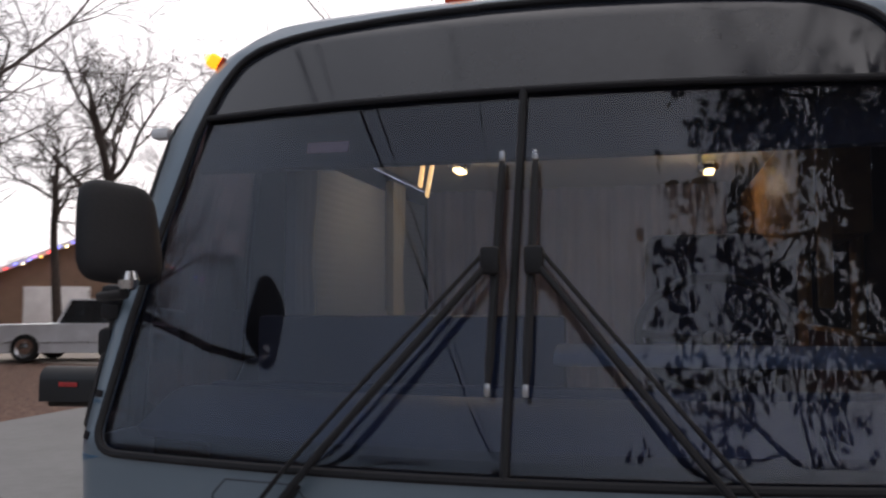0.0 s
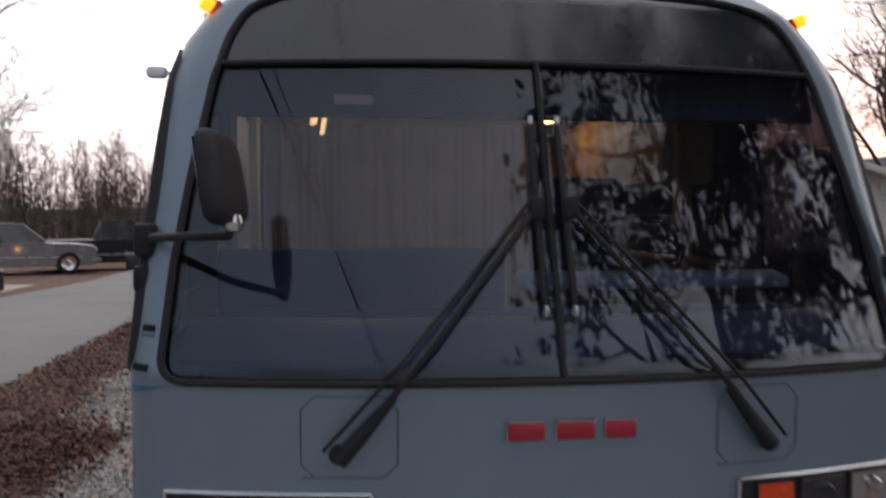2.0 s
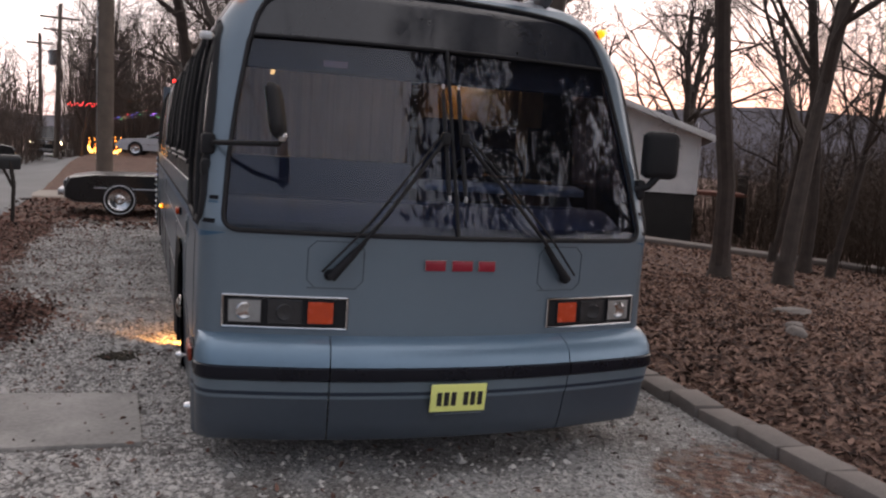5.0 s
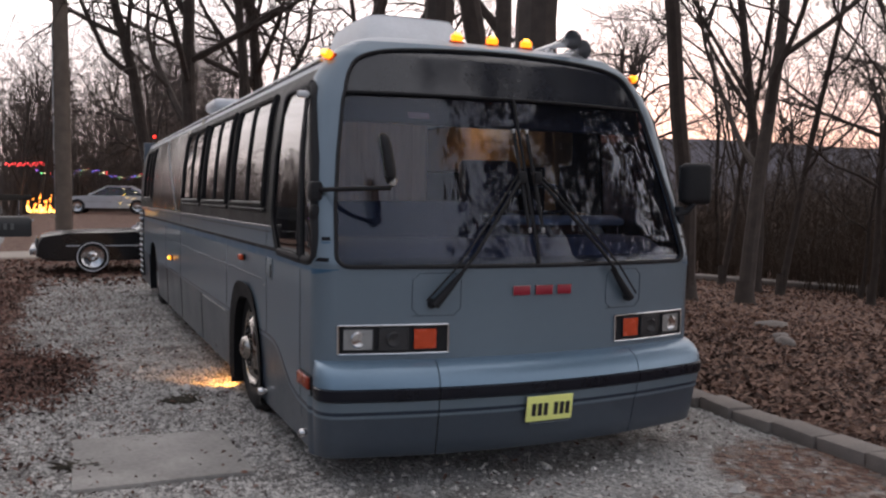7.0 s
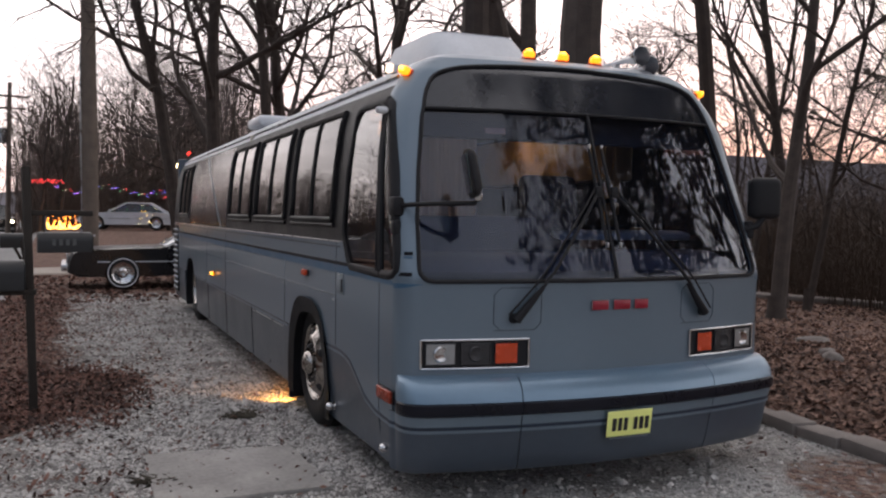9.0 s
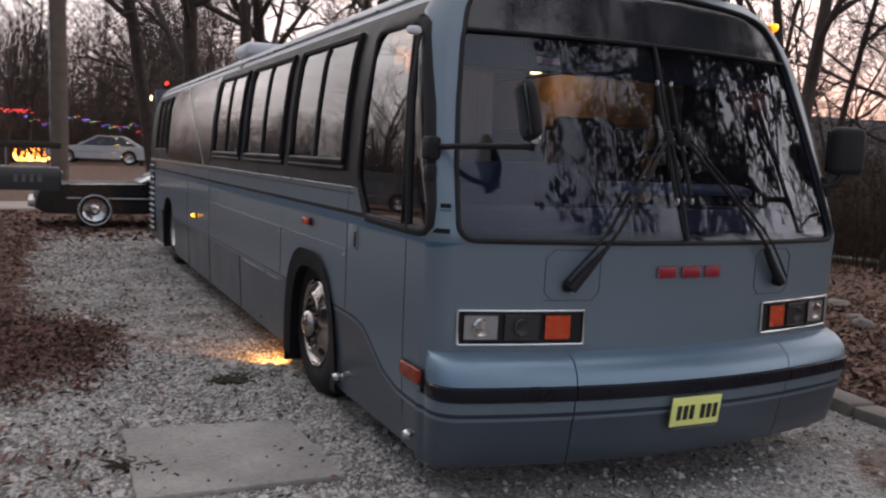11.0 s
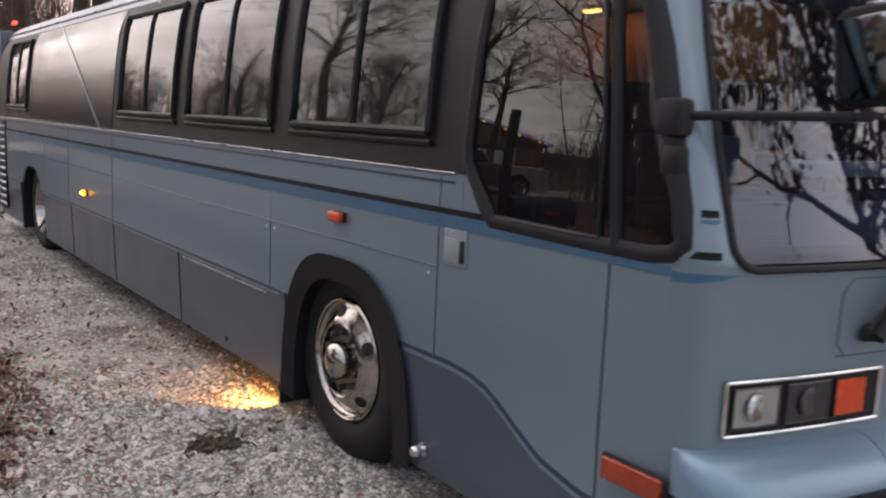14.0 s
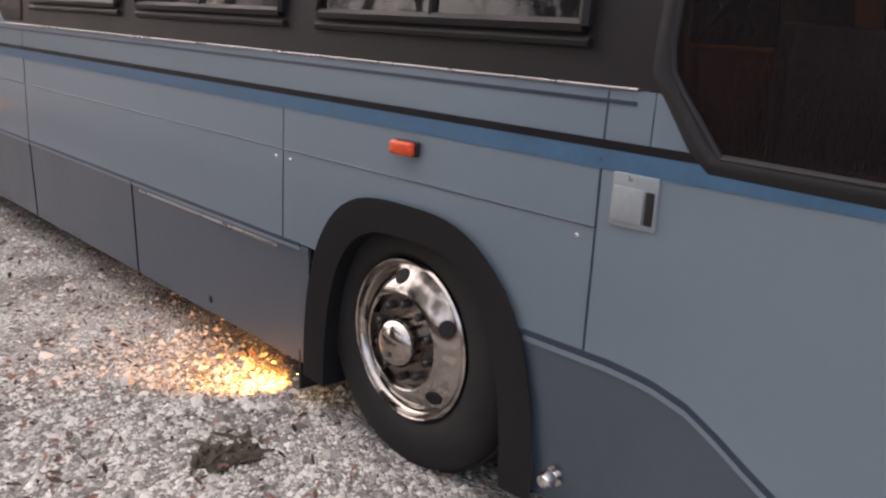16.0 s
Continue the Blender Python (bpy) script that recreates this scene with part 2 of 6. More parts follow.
def tube(pts, r, n=8, cap=True):
    """A tube along points; r one radius or one for each point."""
    pts = [Vector(p) for p in pts]
    rs = r if isinstance(r, (list, tuple)) else [r] * len(pts)
    v, f, up = [], [], None
    for i, p in enumerate(pts):
        d = (pts[min(i + 1, len(pts) - 1)] - pts[max(i - 1, 0)]).normalized()
        if up is None:
            up = d.orthogonal().normalized()
        up = (up - d * up.dot(d)).normalized()
        side = d.cross(up)
        v += [p + (up * math.cos(2 * math.pi * k / n) + side * math.sin(2 * math.pi * k / n)) * rs[i] for k in range(n)]
    for i in range(len(pts) - 1):
        for k in range(n):
            f.append((i * n + k, i * n + (k + 1) % n, (i + 1) * n + (k + 1) % n, (i + 1) * n + k))
    if cap:
        f += [tuple(range(n))[::-1], tuple(range((len(pts) - 1) * n, len(pts) * n))]
    return v, f


def sheet(fn, us, vs, thick=0.0, out=None):
    """A patch fn(u, v) over the two lists; thick: closed by a second skin that far inside (along -out)."""
    nu, nv = len(us), len(vs)
    v = [Vector(fn(a, b)) for a in us for b in vs]
    f = [(i * nv + j, (i + 1) * nv + j, (i + 1) * nv + j + 1, i * nv + j + 1) for i in range(nu - 1) for j in range(nv - 1)]
    if thick:
        me = data("tmp", v, f, PAINT)
        nor = [p.normal.copy() for p in me.vertices]
        bpy.data.meshes.remove(me)
        if out is not None and sum(q.dot(Vector(out)) for q in nor) < 0:
            nor = [-q for q in nor]
            f = [q[::-1] for q in f]
        o = len(v)
        v += [p - q * thick for p, q in zip(v, nor)]
        f += [tuple(i + o for i in q[::-1]) for q in f]
        ring = [i * nv for i in range(nu)] + [(nu - 1) * nv + j for j in range(1, nv)] + [i * nv + nv - 1 for i in range(nu - 2, -1, -1)] + list(range(nv - 2, 0, -1))
        for a, b in zip(ring, ring[1:] + ring[:1]):
            f.append((a, b, b + o, a + o))
    return v, f


def steps(a, b, n):
    return [a + (b - a) * i / n for i in range(n + 1)]


# ---- the ground ----
def smooth(a, b, x):
    t = min(1, max(0, (x - a) / (b - a)))
    return t * t * (3 - 2 * t)


def ground_z(x, y):
    rise = 0.7 * smooth(21, 38, y) * smooth(-6.5, -3, x) * (1 - smooth(6, 12, x))
    fall = -0.075 * max(0, x - 5.5) if x < 24 else -1.4
    bank = 0.07 * smooth(2.3, 2.9, x) * (1 - smooth(5, 8, x))
    return rise + fall + bank + 0.012 * noise.noise((x * 0.7, y * 0.7, 0))


def zone(x, y):
    """1: gravel, 0: leaf litter."""
    wob = 0.35 * noise.noise((x * 0.9, y * 0.9, 3.1)) + 0.2 * noise.noise((x * 2.7, y * 2.7, 1.1))
    more = 1.0 * (1 - smooth(1.6, 3.2, y))
    left = smooth(-3.25, -2.75, x + wob + more)
    right = 1 - smooth(2.05, 2.3, x + 0.15 * wob)
    back = 1 - smooth(12.5, 15.0, y + wob * 2)
    patch = 1 - 0.95 * smooth(0.9, 0.45, math.hypot((x + 3.0) / 0.95, (y - 4.1) / 1.75) + wob)
    near = 1 - 0.35 * smooth(0.8, 0.3, math.hypot((x + 2.9) / 0.5, (y - 1.2) / 0.7) + wob)
    # less gravel in a patch ahead of the right front corner
    fore_patch = 1 - 0.6 * smooth(1.0, 0.4, math.hypot((x - 2.0) / 2.0, (y + 0.8) / 1.5) + wob)
    return left * right * back * patch * near * fore_patch


def ground():
    xs = sorted(set([round(v, 3) for v in np.concatenate([np.linspace(-900, -60, 8), np.linspace(-60, -12, 13), np.linspace(-12, -4, 17), np.linspace(-4, 4, 81), np.linspace(4, 14, 31), np.linspace(14, 60, 16), np.linspace(60, 900, 8)])]))
    ys = sorted(set([round(v, 3) for v in np.concatenate([np.linspace(-900, -40, 8), np.linspace(-40, -6, 12), np.linspace(-6, 10, 121), np.linspace(10, 20, 31), np.linspace(20, 70, 18), np.linspace(70, 900, 8)])]))
    v = [(x, y, ground_z(x, y)) for x in xs for y in ys]
    ny = len(ys)
    f = [(i * ny + j, (i + 1) * ny + j, (i + 1) * ny + j + 1, i * ny + j + 1) for i in range(len(xs) - 1) for j in range(ny - 1)]
    m = bpy.data.materials.new("gravel and leaf litter")
    m.use_nodes = True
    n, l = m.node_tree.nodes, m.node_tree.links
    b = n["Principled BSDF"]
    b.inputs["Roughness"].default_value = 0.9
    geo = n.new("ShaderNodeNewGeometry")
    at = n.new("ShaderNodeAttribute")
    at.attribute_name = "zone"

    def tex(kind, scale, **kw):
        t = n.new(kind)
        t.inputs["Scale"].default_value = scale
        l.new(geo.outputs["Position"], t.inputs["Vector"])
        return t

    def ramp(src, stops):
        r = n.new("ShaderNodeValToRGB")
        while len(r.color_ramp.elements) < len(stops):
            r.color_ramp.elements.new(0.5)
        for e, (p, c) in zip(r.color_ramp.elements, stops):
            e.position, e.color = p, (*c, 1)
        l.new(src, r.inputs[0])
        return r.outputs[0]

    stone = tex("ShaderNodeTexVoronoi", 55)
    patchy = tex("ShaderNodeTexNoise", 1.6)
    patchy.inputs["Detail"].default_value = 8
    leafy = tex("ShaderNodeTexVoronoi", 26)
    gravel = ramp(stone.outputs["Color"], [(0.0, (0.16, 0.155, 0.15)), (0.5, (0.40, 0.39, 0.375)), (1.0, (0.62, 0.6, 0.58))])
    dirt = ramp(patchy.outputs[0], [(0.35, (0.45, 0.42, 0.4)), (0.6, (1, 1, 1))])
    mul = n.new("ShaderNodeMixRGB")
    mul.blend_type, mul.inputs[0].default_value = "MULTIPLY", 1.0
    l.new(gravel, mul.inputs[1]), l.new(dirt, mul.inputs[2])
    leaf = ramp(leafy.outputs["Color"], [(0.0, (0.035, 0.018, 0.012)), (0.5, (0.14, 0.075, 0.055)), (1.0, (0.27, 0.17, 0.125))])
    brk = n.new("ShaderNodeMath")
    brk.operation = "MULTIPLY_ADD"
    l.new(tex("ShaderNodeTexNoise", 9).outputs[0], brk.inputs[0])
    brk.inputs[1].default_value = 0.7
    l.new(at.outputs["Fac"], brk.inputs[2])
    edge = ramp(brk.outputs[0], [(0.72, (0, 0, 0)), (0.95, (1, 1, 1))])
    mix = n.new("ShaderNodeMixRGB")
    l.new(edge, mix.inputs[0]), l.new(leaf, mix.inputs[1]), l.new(mul.outputs[0], mix.inputs[2])
    l.new(mix.outputs[0], b.inputs["Base Color"])
    bp = n.new("ShaderNodeBump")
    bp.inputs["Strength"].default_value, bp.inputs["Distance"].default_value = 0.9, 0.02
    l.new(stone.outputs["Distance"], bp.inputs["Height"])
    l.new(bp.outputs[0], b.inputs["Normal"])
    me = data("ground", v, f, m)
    a = me.attributes.new("zone", "FLOAT", "POINT")
    a.data.foreach_set("value", [zone(p[0], p[1]) if abs(p[0]) < 13 and -7 < p[1] < 20 else 0.0 for p in v])
    return tagged(new("ground", me), "gravel drive edged by brown leaf litter", "ground", kind="structure")


ground()

# ---- the bus shell: half-width, and how far the front lies back, by height ----
WZ = ([0.0, 0.7, 1.3, 1.6, 1.9, 2.2, 2.35, 2.45, 2.5, 2.55, 2.6, 2.64, 2.68, 2.71, 2.725], [1.275, 1.29, 1.29, 1.283, 1.262, 1.222, 1.175, 1.11, 1.065, 1.0, 0.90, 0.77, 0.57, 0.32, 0.0])
BZ = ([0.0, 0.58, 1.0, 1.275, 2.25, 2.5, 2.585, 2.62, 2.65, 2.68, 2.71, 2.725], [0.03, 0.03, 0.03, 0.02, 0.385, 0.51, 0.585, 0.66, 0.80, 1.0, 1.4, 1.9])
REAR = 11.3
CORNER = 0.10
BEND = [0.02, 0.1, 0.2, 0.32, 0.44, 0.56, 0.67, 0.77, 0.85, 0.91, 0.955, 0.985, 1.0]
BROW = [2.437, 2.46, 2.48, 2.495, 2.51, 2.52, 2.53, 2.537, 2.543, 2.547, 2.55, 2.553]


def wide(z):
    return float(np.interp(z, *WZ))


def back(z):
    return float(np.interp(z, *BZ))


def bow(s, z):
    s = abs(s)
    x = s * wide(z)
    y = 0.118 * x * x
    r = min(CORNER, 0.3 * wide(z))
    t = 1 + (s - 1) * wide(z) / max(r, 0.001)
    if t > 0:
        y += r * (1 - math.sqrt(max(0, 1 - min(t, 1) ** 2)))
    return y


def bend(z, t):
    """How far across the front a point of the rounded corner lies; t from 0 to 1 round it."""
    return 1 + (t - 1) * min(CORNER, 0.3 * wide(z)) / max(wide(z), 0.001)


def across(y, z):
    """How far across the front the shell lies at a depth y within the corner."""
    lo, hi = 0.0, 1.0
    for _ in range(24):
        mid = (lo + hi) / 2
        lo, hi = (mid, hi) if back(z) + bow(mid, z) < y else (lo, mid)
    return lo


def front(s, z, out=0.0):
    """The front face; s from -1 to 1 across it."""
    return Vector((s * wide(z), back(z) + bow(s, z) - out, z))


def side_from(z):
    return back(z) + bow(1, z)


def side(sign, y, z, out=0.0):
    """The side; ahead of side_from it follows the rounded corner."""
    if y < side_from(z):
        s = across(y, z)
        t = max(0.0, 1 + (s - 1) * wide(z) / CORNER)
        return Vector((sign * (s * wide(z) + out * t), y - out * math.sqrt(max(0, 1 - t * t)), z))
    return Vector((sign * (wide(z) + out), y, z))


def pane_edge(z):
    """How far across the front the glass reaches at a height."""
    e = float(np.interp(z, [1.275, 1.6, 2.0, 2.25, 2.37, 2.43, 2.46, 2.485, 2.505, 2.52, 2.531, 2.54, 2.547, 2.553], [0.918, 0.902, 0.876, 0.862, 0.863, 0.863, 0.853, 0.830, 0.79, 0.735, 0.655, 0.545, 0.39, 0.16]))
    if z < 1.326:
        e -= 0.06 * (1 - math.sqrt(max(0, 1 - ((1.326 - z) / 0.07) ** 2)))
    return e


ARCHES = [(2.205, 0.575, 0.975), (9.22, 0.60, 0.93)]


def arch(y):
    """The height of a wheel opening's edge at y, or 0."""
    for c, half, top in ARCHES:
        u = abs(y - c) / half
        if u < 1:
            return 0.14 + (top - 0.14) * (1 - u ** 3.2) ** (1 / 2.4)
    return 0.0


bus = thing("bus", "slate-blue retired transit bus turned motorhome, parked on gravel", "bus")


def body_shell():
    lens = steps(-1, 1, 44)

    def lay(s, z):
        """Across the front, with more steps in the corners."""
        b = bend(z, 0.0)
        k = abs(s) * 22
        return math.copysign(b * k / 12 if k <= 12 else bend(z, math.sin((k - 12) / 10 * math.pi / 2)), s)
    # lower front
    zs = steps(0.58, 1.256, 10)
    part("front_panel", sheet(lambda s, z: front(lay(s, z), z), lens, zs, 0.02, (0, -1, 0)), PAINT, bus)
    # posts beside the glass, with the brow over it
    zs = [1.256, 1.266, 1.28, 1.30, 1.326] + steps(1.4, 2.42, 14) + BROW
    for sg in (-1, 1):
        def post(q, z):
            last = across(min(door_front(z) + 0.035, side_from(z)), z) if z < 2.34 else 1.0
            return front(sg * (pane_edge(z) + (last - pane_edge(z)) * q), z)

        part("windscreen_post", sheet(post, [math.sin(k * math.pi / 32) for k in range(17)], zs, 0.02, (0, -1, 0)), PAINT, bus)
    part("brow", sheet(lambda s, z: front(lay(s, z), z), lens, [2.553, 2.57, 2.585], 0.02, (0, -1, 0)), PAINT, bus)
    # roof with its brow
    zs = [2.585, 2.60, 2.62, 2.635, 2.65, 2.665, 2.68, 2.70, 2.715, 2.724]
    ys = steps(0, 1, 16)

    def ring(u, z):
        if u < 1:
            return side(-1, REAR - 0.1 + (side_from(z) - REAR + 0.1) * u, z)
        if u > 2:
            return side(1, side_from(z) + (REAR - 0.1 - side_from(z)) * (u - 2), z)
        return front(lay(max(-1, min(1, (u - 1.5) * 2)), z), z)

    us = ys[:-1] + [1 + (s + 1) / 2 for s in lens] + [2 + q for q in ys[1:]]
    part("roof", sheet(ring, us, zs, 0.02, (0, 0, 1)), ROOF, bus, "silver painted roof")
    for sg in (-1, 1):
        # corner panels behind the front, up to the first seam
        part("corner_panel", sheet(lambda u, z: side(sg, side_from(z) + (0.545 - side_from(z)) * u, z), steps(0, 1, 3), steps(0.456, 1.275, 8), 0.02, (sg, 0, 0)), PAINT, bus)
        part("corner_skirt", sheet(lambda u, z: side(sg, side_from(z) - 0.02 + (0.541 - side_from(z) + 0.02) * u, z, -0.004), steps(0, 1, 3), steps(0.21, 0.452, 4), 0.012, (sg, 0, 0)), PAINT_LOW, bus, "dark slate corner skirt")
        # black header over the entry window
        part("door_header", sheet(lambda u, z: side(sg, side_from(z) - 0.02 + (1.275 - side_from(z) + 0.02) * u, z, -0.002), steps(0, 1, 4), steps(2.325, 2.404, 3), 0.012, (sg, 0, 0)), BAND, bus)
        # panels above the crease, one by one, cut round the wheels
        cuts = [0.55, 1.44, 2.96, 5.97, 7.46, 8.5, REAR]
        for a, b in zip(cuts, cuts[1:]):
            ys = [y for y in sorted(set(steps(a + 0.004, b - 0.004, max(2, int((b - a) / 0.1))) + [c + k * h for c, h, _ in ARCHES for k in (-1.0, -0.995, -0.98, -0.95, -0.9, 0.9, 0.95, 0.98, 0.995, 1.0)])) if a + 0.003 <= y <= b - 0.003]
            low = lambda y: max(0.714, arch(y))
            if b <= 1.45:
                part("door_panel", sheet(lambda y, q: side(sg, y, groove(y) + 0.004 + (1.275 - groove(y) - 0.004) * q), ys, steps(0, 1, 8), 0.015, (sg, 0, 0)), PAINT, bus)
                continue
            part("side_panel", sheet(lambda y, q: side(sg, y, low(y) + (1.068 - low(y)) * q), ys, steps(0, 1, 6), 0.015, (sg, 0, 0)), PAINT, bus)
            part("upper_panel", sheet(lambda y, q: side(sg, y, 1.072 + (1.275 - 1.072) * q), ys, steps(0, 1, 3), 0.015, (sg, 0, 0)), PAINT, bus)
        # skirts below the crease
        skirt = [0.545, 1.66, 4.40, 5.96, 7.37, 8.6, 9.84, REAR]
        for a, b in zip(skirt, skirt[1:]):
            ys = [y for y in sorted(steps(a + 0.004, b - 0.004, max(3, int((b - a) / 0.08))) + [c + k * h for c, h, _ in ARCHES for k in (-1, 1) if a + 0.01 < c + k * h < b - 0.01]) if arch(y) < 0.10]
            if len(ys) < 2:
                continue
            runs, cur = [], [ys[0]]
            for p, q in zip(ys, ys[1:]):
                if q - p > 0.2:
                    runs.append(cur)
                    cur = []
                cur.append(q)
            runs.append(cur)
            for run in runs:
                if len(run) > 1:
                    top = groove if b < 1.7 else (lambda y: 0.708)
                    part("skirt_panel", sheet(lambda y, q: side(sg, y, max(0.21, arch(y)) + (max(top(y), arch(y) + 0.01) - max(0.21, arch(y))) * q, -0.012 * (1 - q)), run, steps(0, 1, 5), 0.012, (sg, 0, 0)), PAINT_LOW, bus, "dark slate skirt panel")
        # dark liner behind the joints
        part("liner", sheet(lambda y, z: side(sg, y, z, -0.03), steps(0.6, 1.55, 4), steps(0.75, 1.3, 3)), RUBBER, bus)
        part("liner", sheet(lambda y, z: side(sg, y, z, -0.03), steps(2.95, 8.5, 6), steps(0.25, 1.3, 3)), RUBBER, bus)
        part("arch_edge", sheet(lambda y, z: side(sg, y, z, -0.005), steps(1.60, 1.69, 3), steps(0.22, 0.73, 4), 0.006, (sg, 0, 0)), PAINT_LOW, bus)
        part("drain_hole", lathe([(0, 0.002), (0.014, 0.002), (0.018, 0.0)], 12, Matrix.Translation(side(sg, 3.6, 0.275, -0.008)) @ pose(0, 0, 0, 0, 90 * sg, 0)), BLACK_STRIPE, bus, "small dark drain hole")
        # light strip between stripe and window band
        part("belt_panel", sheet(lambda y, z: side(sg, y, z), steps(1.30, REAR, 60), steps(1.279, 1.436, 3), 0.012, (sg, 0, 0)), PAINT, bus)
        part("belt_end", sheet(lambda q, z: side(sg, 1.13 + (z - 1.279) * 1.0 + (1.296 - 1.13 - (z - 1.279) * 1.0) * q, z), steps(0, 1, 4), steps(1.279, 1.436, 5), 0.012, (sg, 0, 0)), PAINT, bus)
        part("belt_stripe", sheet(lambda y, z: side(sg, y, z, 0.003), steps(0.56, REAR, 60), steps(1.229, 1.282, 2), 0.003, (sg, 0, 0)), STRIPE, bus, "blue painted stripe")
        part("belt_line", sheet(lambda y, z: side(sg, y, z, 0.004), steps(1.15, REAR, 60), steps(1.282, 1.305, 1), 0.003, (sg, 0, 0)), BLACK_STRIPE, bus, "black pinstripe")
        part("belt_line", sheet(lambda y, z: side(sg, y, z, 0.003), steps(1.35, REAR, 60), steps(1.398, 1.409, 1), 0.002, (sg, 0, 0)), NAVY_LINE, bus, "thin navy pinstripe")
        part("belt_moulding", tube([side(sg, y, 1.438, 0.004) for y in steps(1.35, REAR, 40)], 0.004, 6), STEEL, bus, "thin bright window band moulding")
        part("crease_line", sheet(lambda y, z: side(sg, y, z, 0.003), steps(2.84, 8.62, 30), [0.703, 0.718], 0.004, (sg, 0, 0)), NAVY_LINE, bus, "dark navy crease line")
        part("crease_lip", sheet(lambda y, z: side(sg, y, z, 0.003), steps(2.84, 8.62, 30), [0.689, 0.702], 0.006, (sg, 0, 0)), PAINT, bus, "pale lip under the crease line")
        swept = steps(0.22, 0.44, 8) + steps(0.46, 1.66, 24)
        part("groove_line", sheet(lambda y, q: side(sg, y, groove(y) - 0.009 + 0.018 * q, 0.004), swept, [0, 1], 0.005, (sg, 0, 0)), NAVY_LINE, bus, "dark navy swept line")
        part("groove_lip", sheet(lambda y, q: side(sg, y, groove(y) - 0.026 + 0.0165 * q, 0.004), swept, [0, 1], 0.008, (sg, 0, 0)), PAINT, bus, "pale lip under the swept line")
        part("panel_line", tube([side(sg, y, 1.07, 0.001) for y in steps(1.44, 5.97, 30)], 0.003, 6), NAVY_LINE, bus, "fine dark panel joint")
        # the window band and roof rail
        ys = steps(1.272, REAR, 80)
        part("window_band", sheet(lambda y, z: side(sg, y, z), ys, steps(1.44, 2.40, 12), 0.012, (sg, 0, 0)), BAND, bus, "black window band")
        part("cant_rail", sheet(lambda q, z: side(sg, side_from(z) + (REAR - 0.02 - side_from(z)) * q, z), steps(0, 1, 40), steps(2.404, 2.585, 8), 0.012, (sg, 0, 0)), ROOF, bus)
        part("gutter", tube([side(sg, y, 2.46, 0.012) for y in steps(0.74, REAR - 0.05, 40)], 0.010, 6), STEEL, bus, "bright roof gutter")
    part("rear_panel", box((0, REAR - 0.02, 1.4), (2.46, 0.05, 2.25), 0.02), PAINT_LOW, bus)
    part("underfloor", box((0, 5.8, 0.62), (1.5, 10.9, 0.08), 0.0), RUBBER, bus)


def groove(y):
    return float(np.interp(y, [0.0, 0.46, 0.62, 0.81, 0.94, 1.02, 1.11, 1.22, 1.35, 1.66], [0.455, 0.455, 0.465, 0.51, 0.581, 0.63, 0.676, 0.703, 0.713, 0.711]))


def door_front(z):
    """Front edge of the entry door's window."""
    return float(np.interp(z, [1.25, 1.28, 1.31, 1.4, 1.6, 1.79, 1.88, 2.2, 2.33, 2.38, 2.5], [0.36, 0.275, 0.255, 0.268, 0.33, 0.39, 0.42, 0.55, 0.61, 0.66, 0.68]))


body_shell()


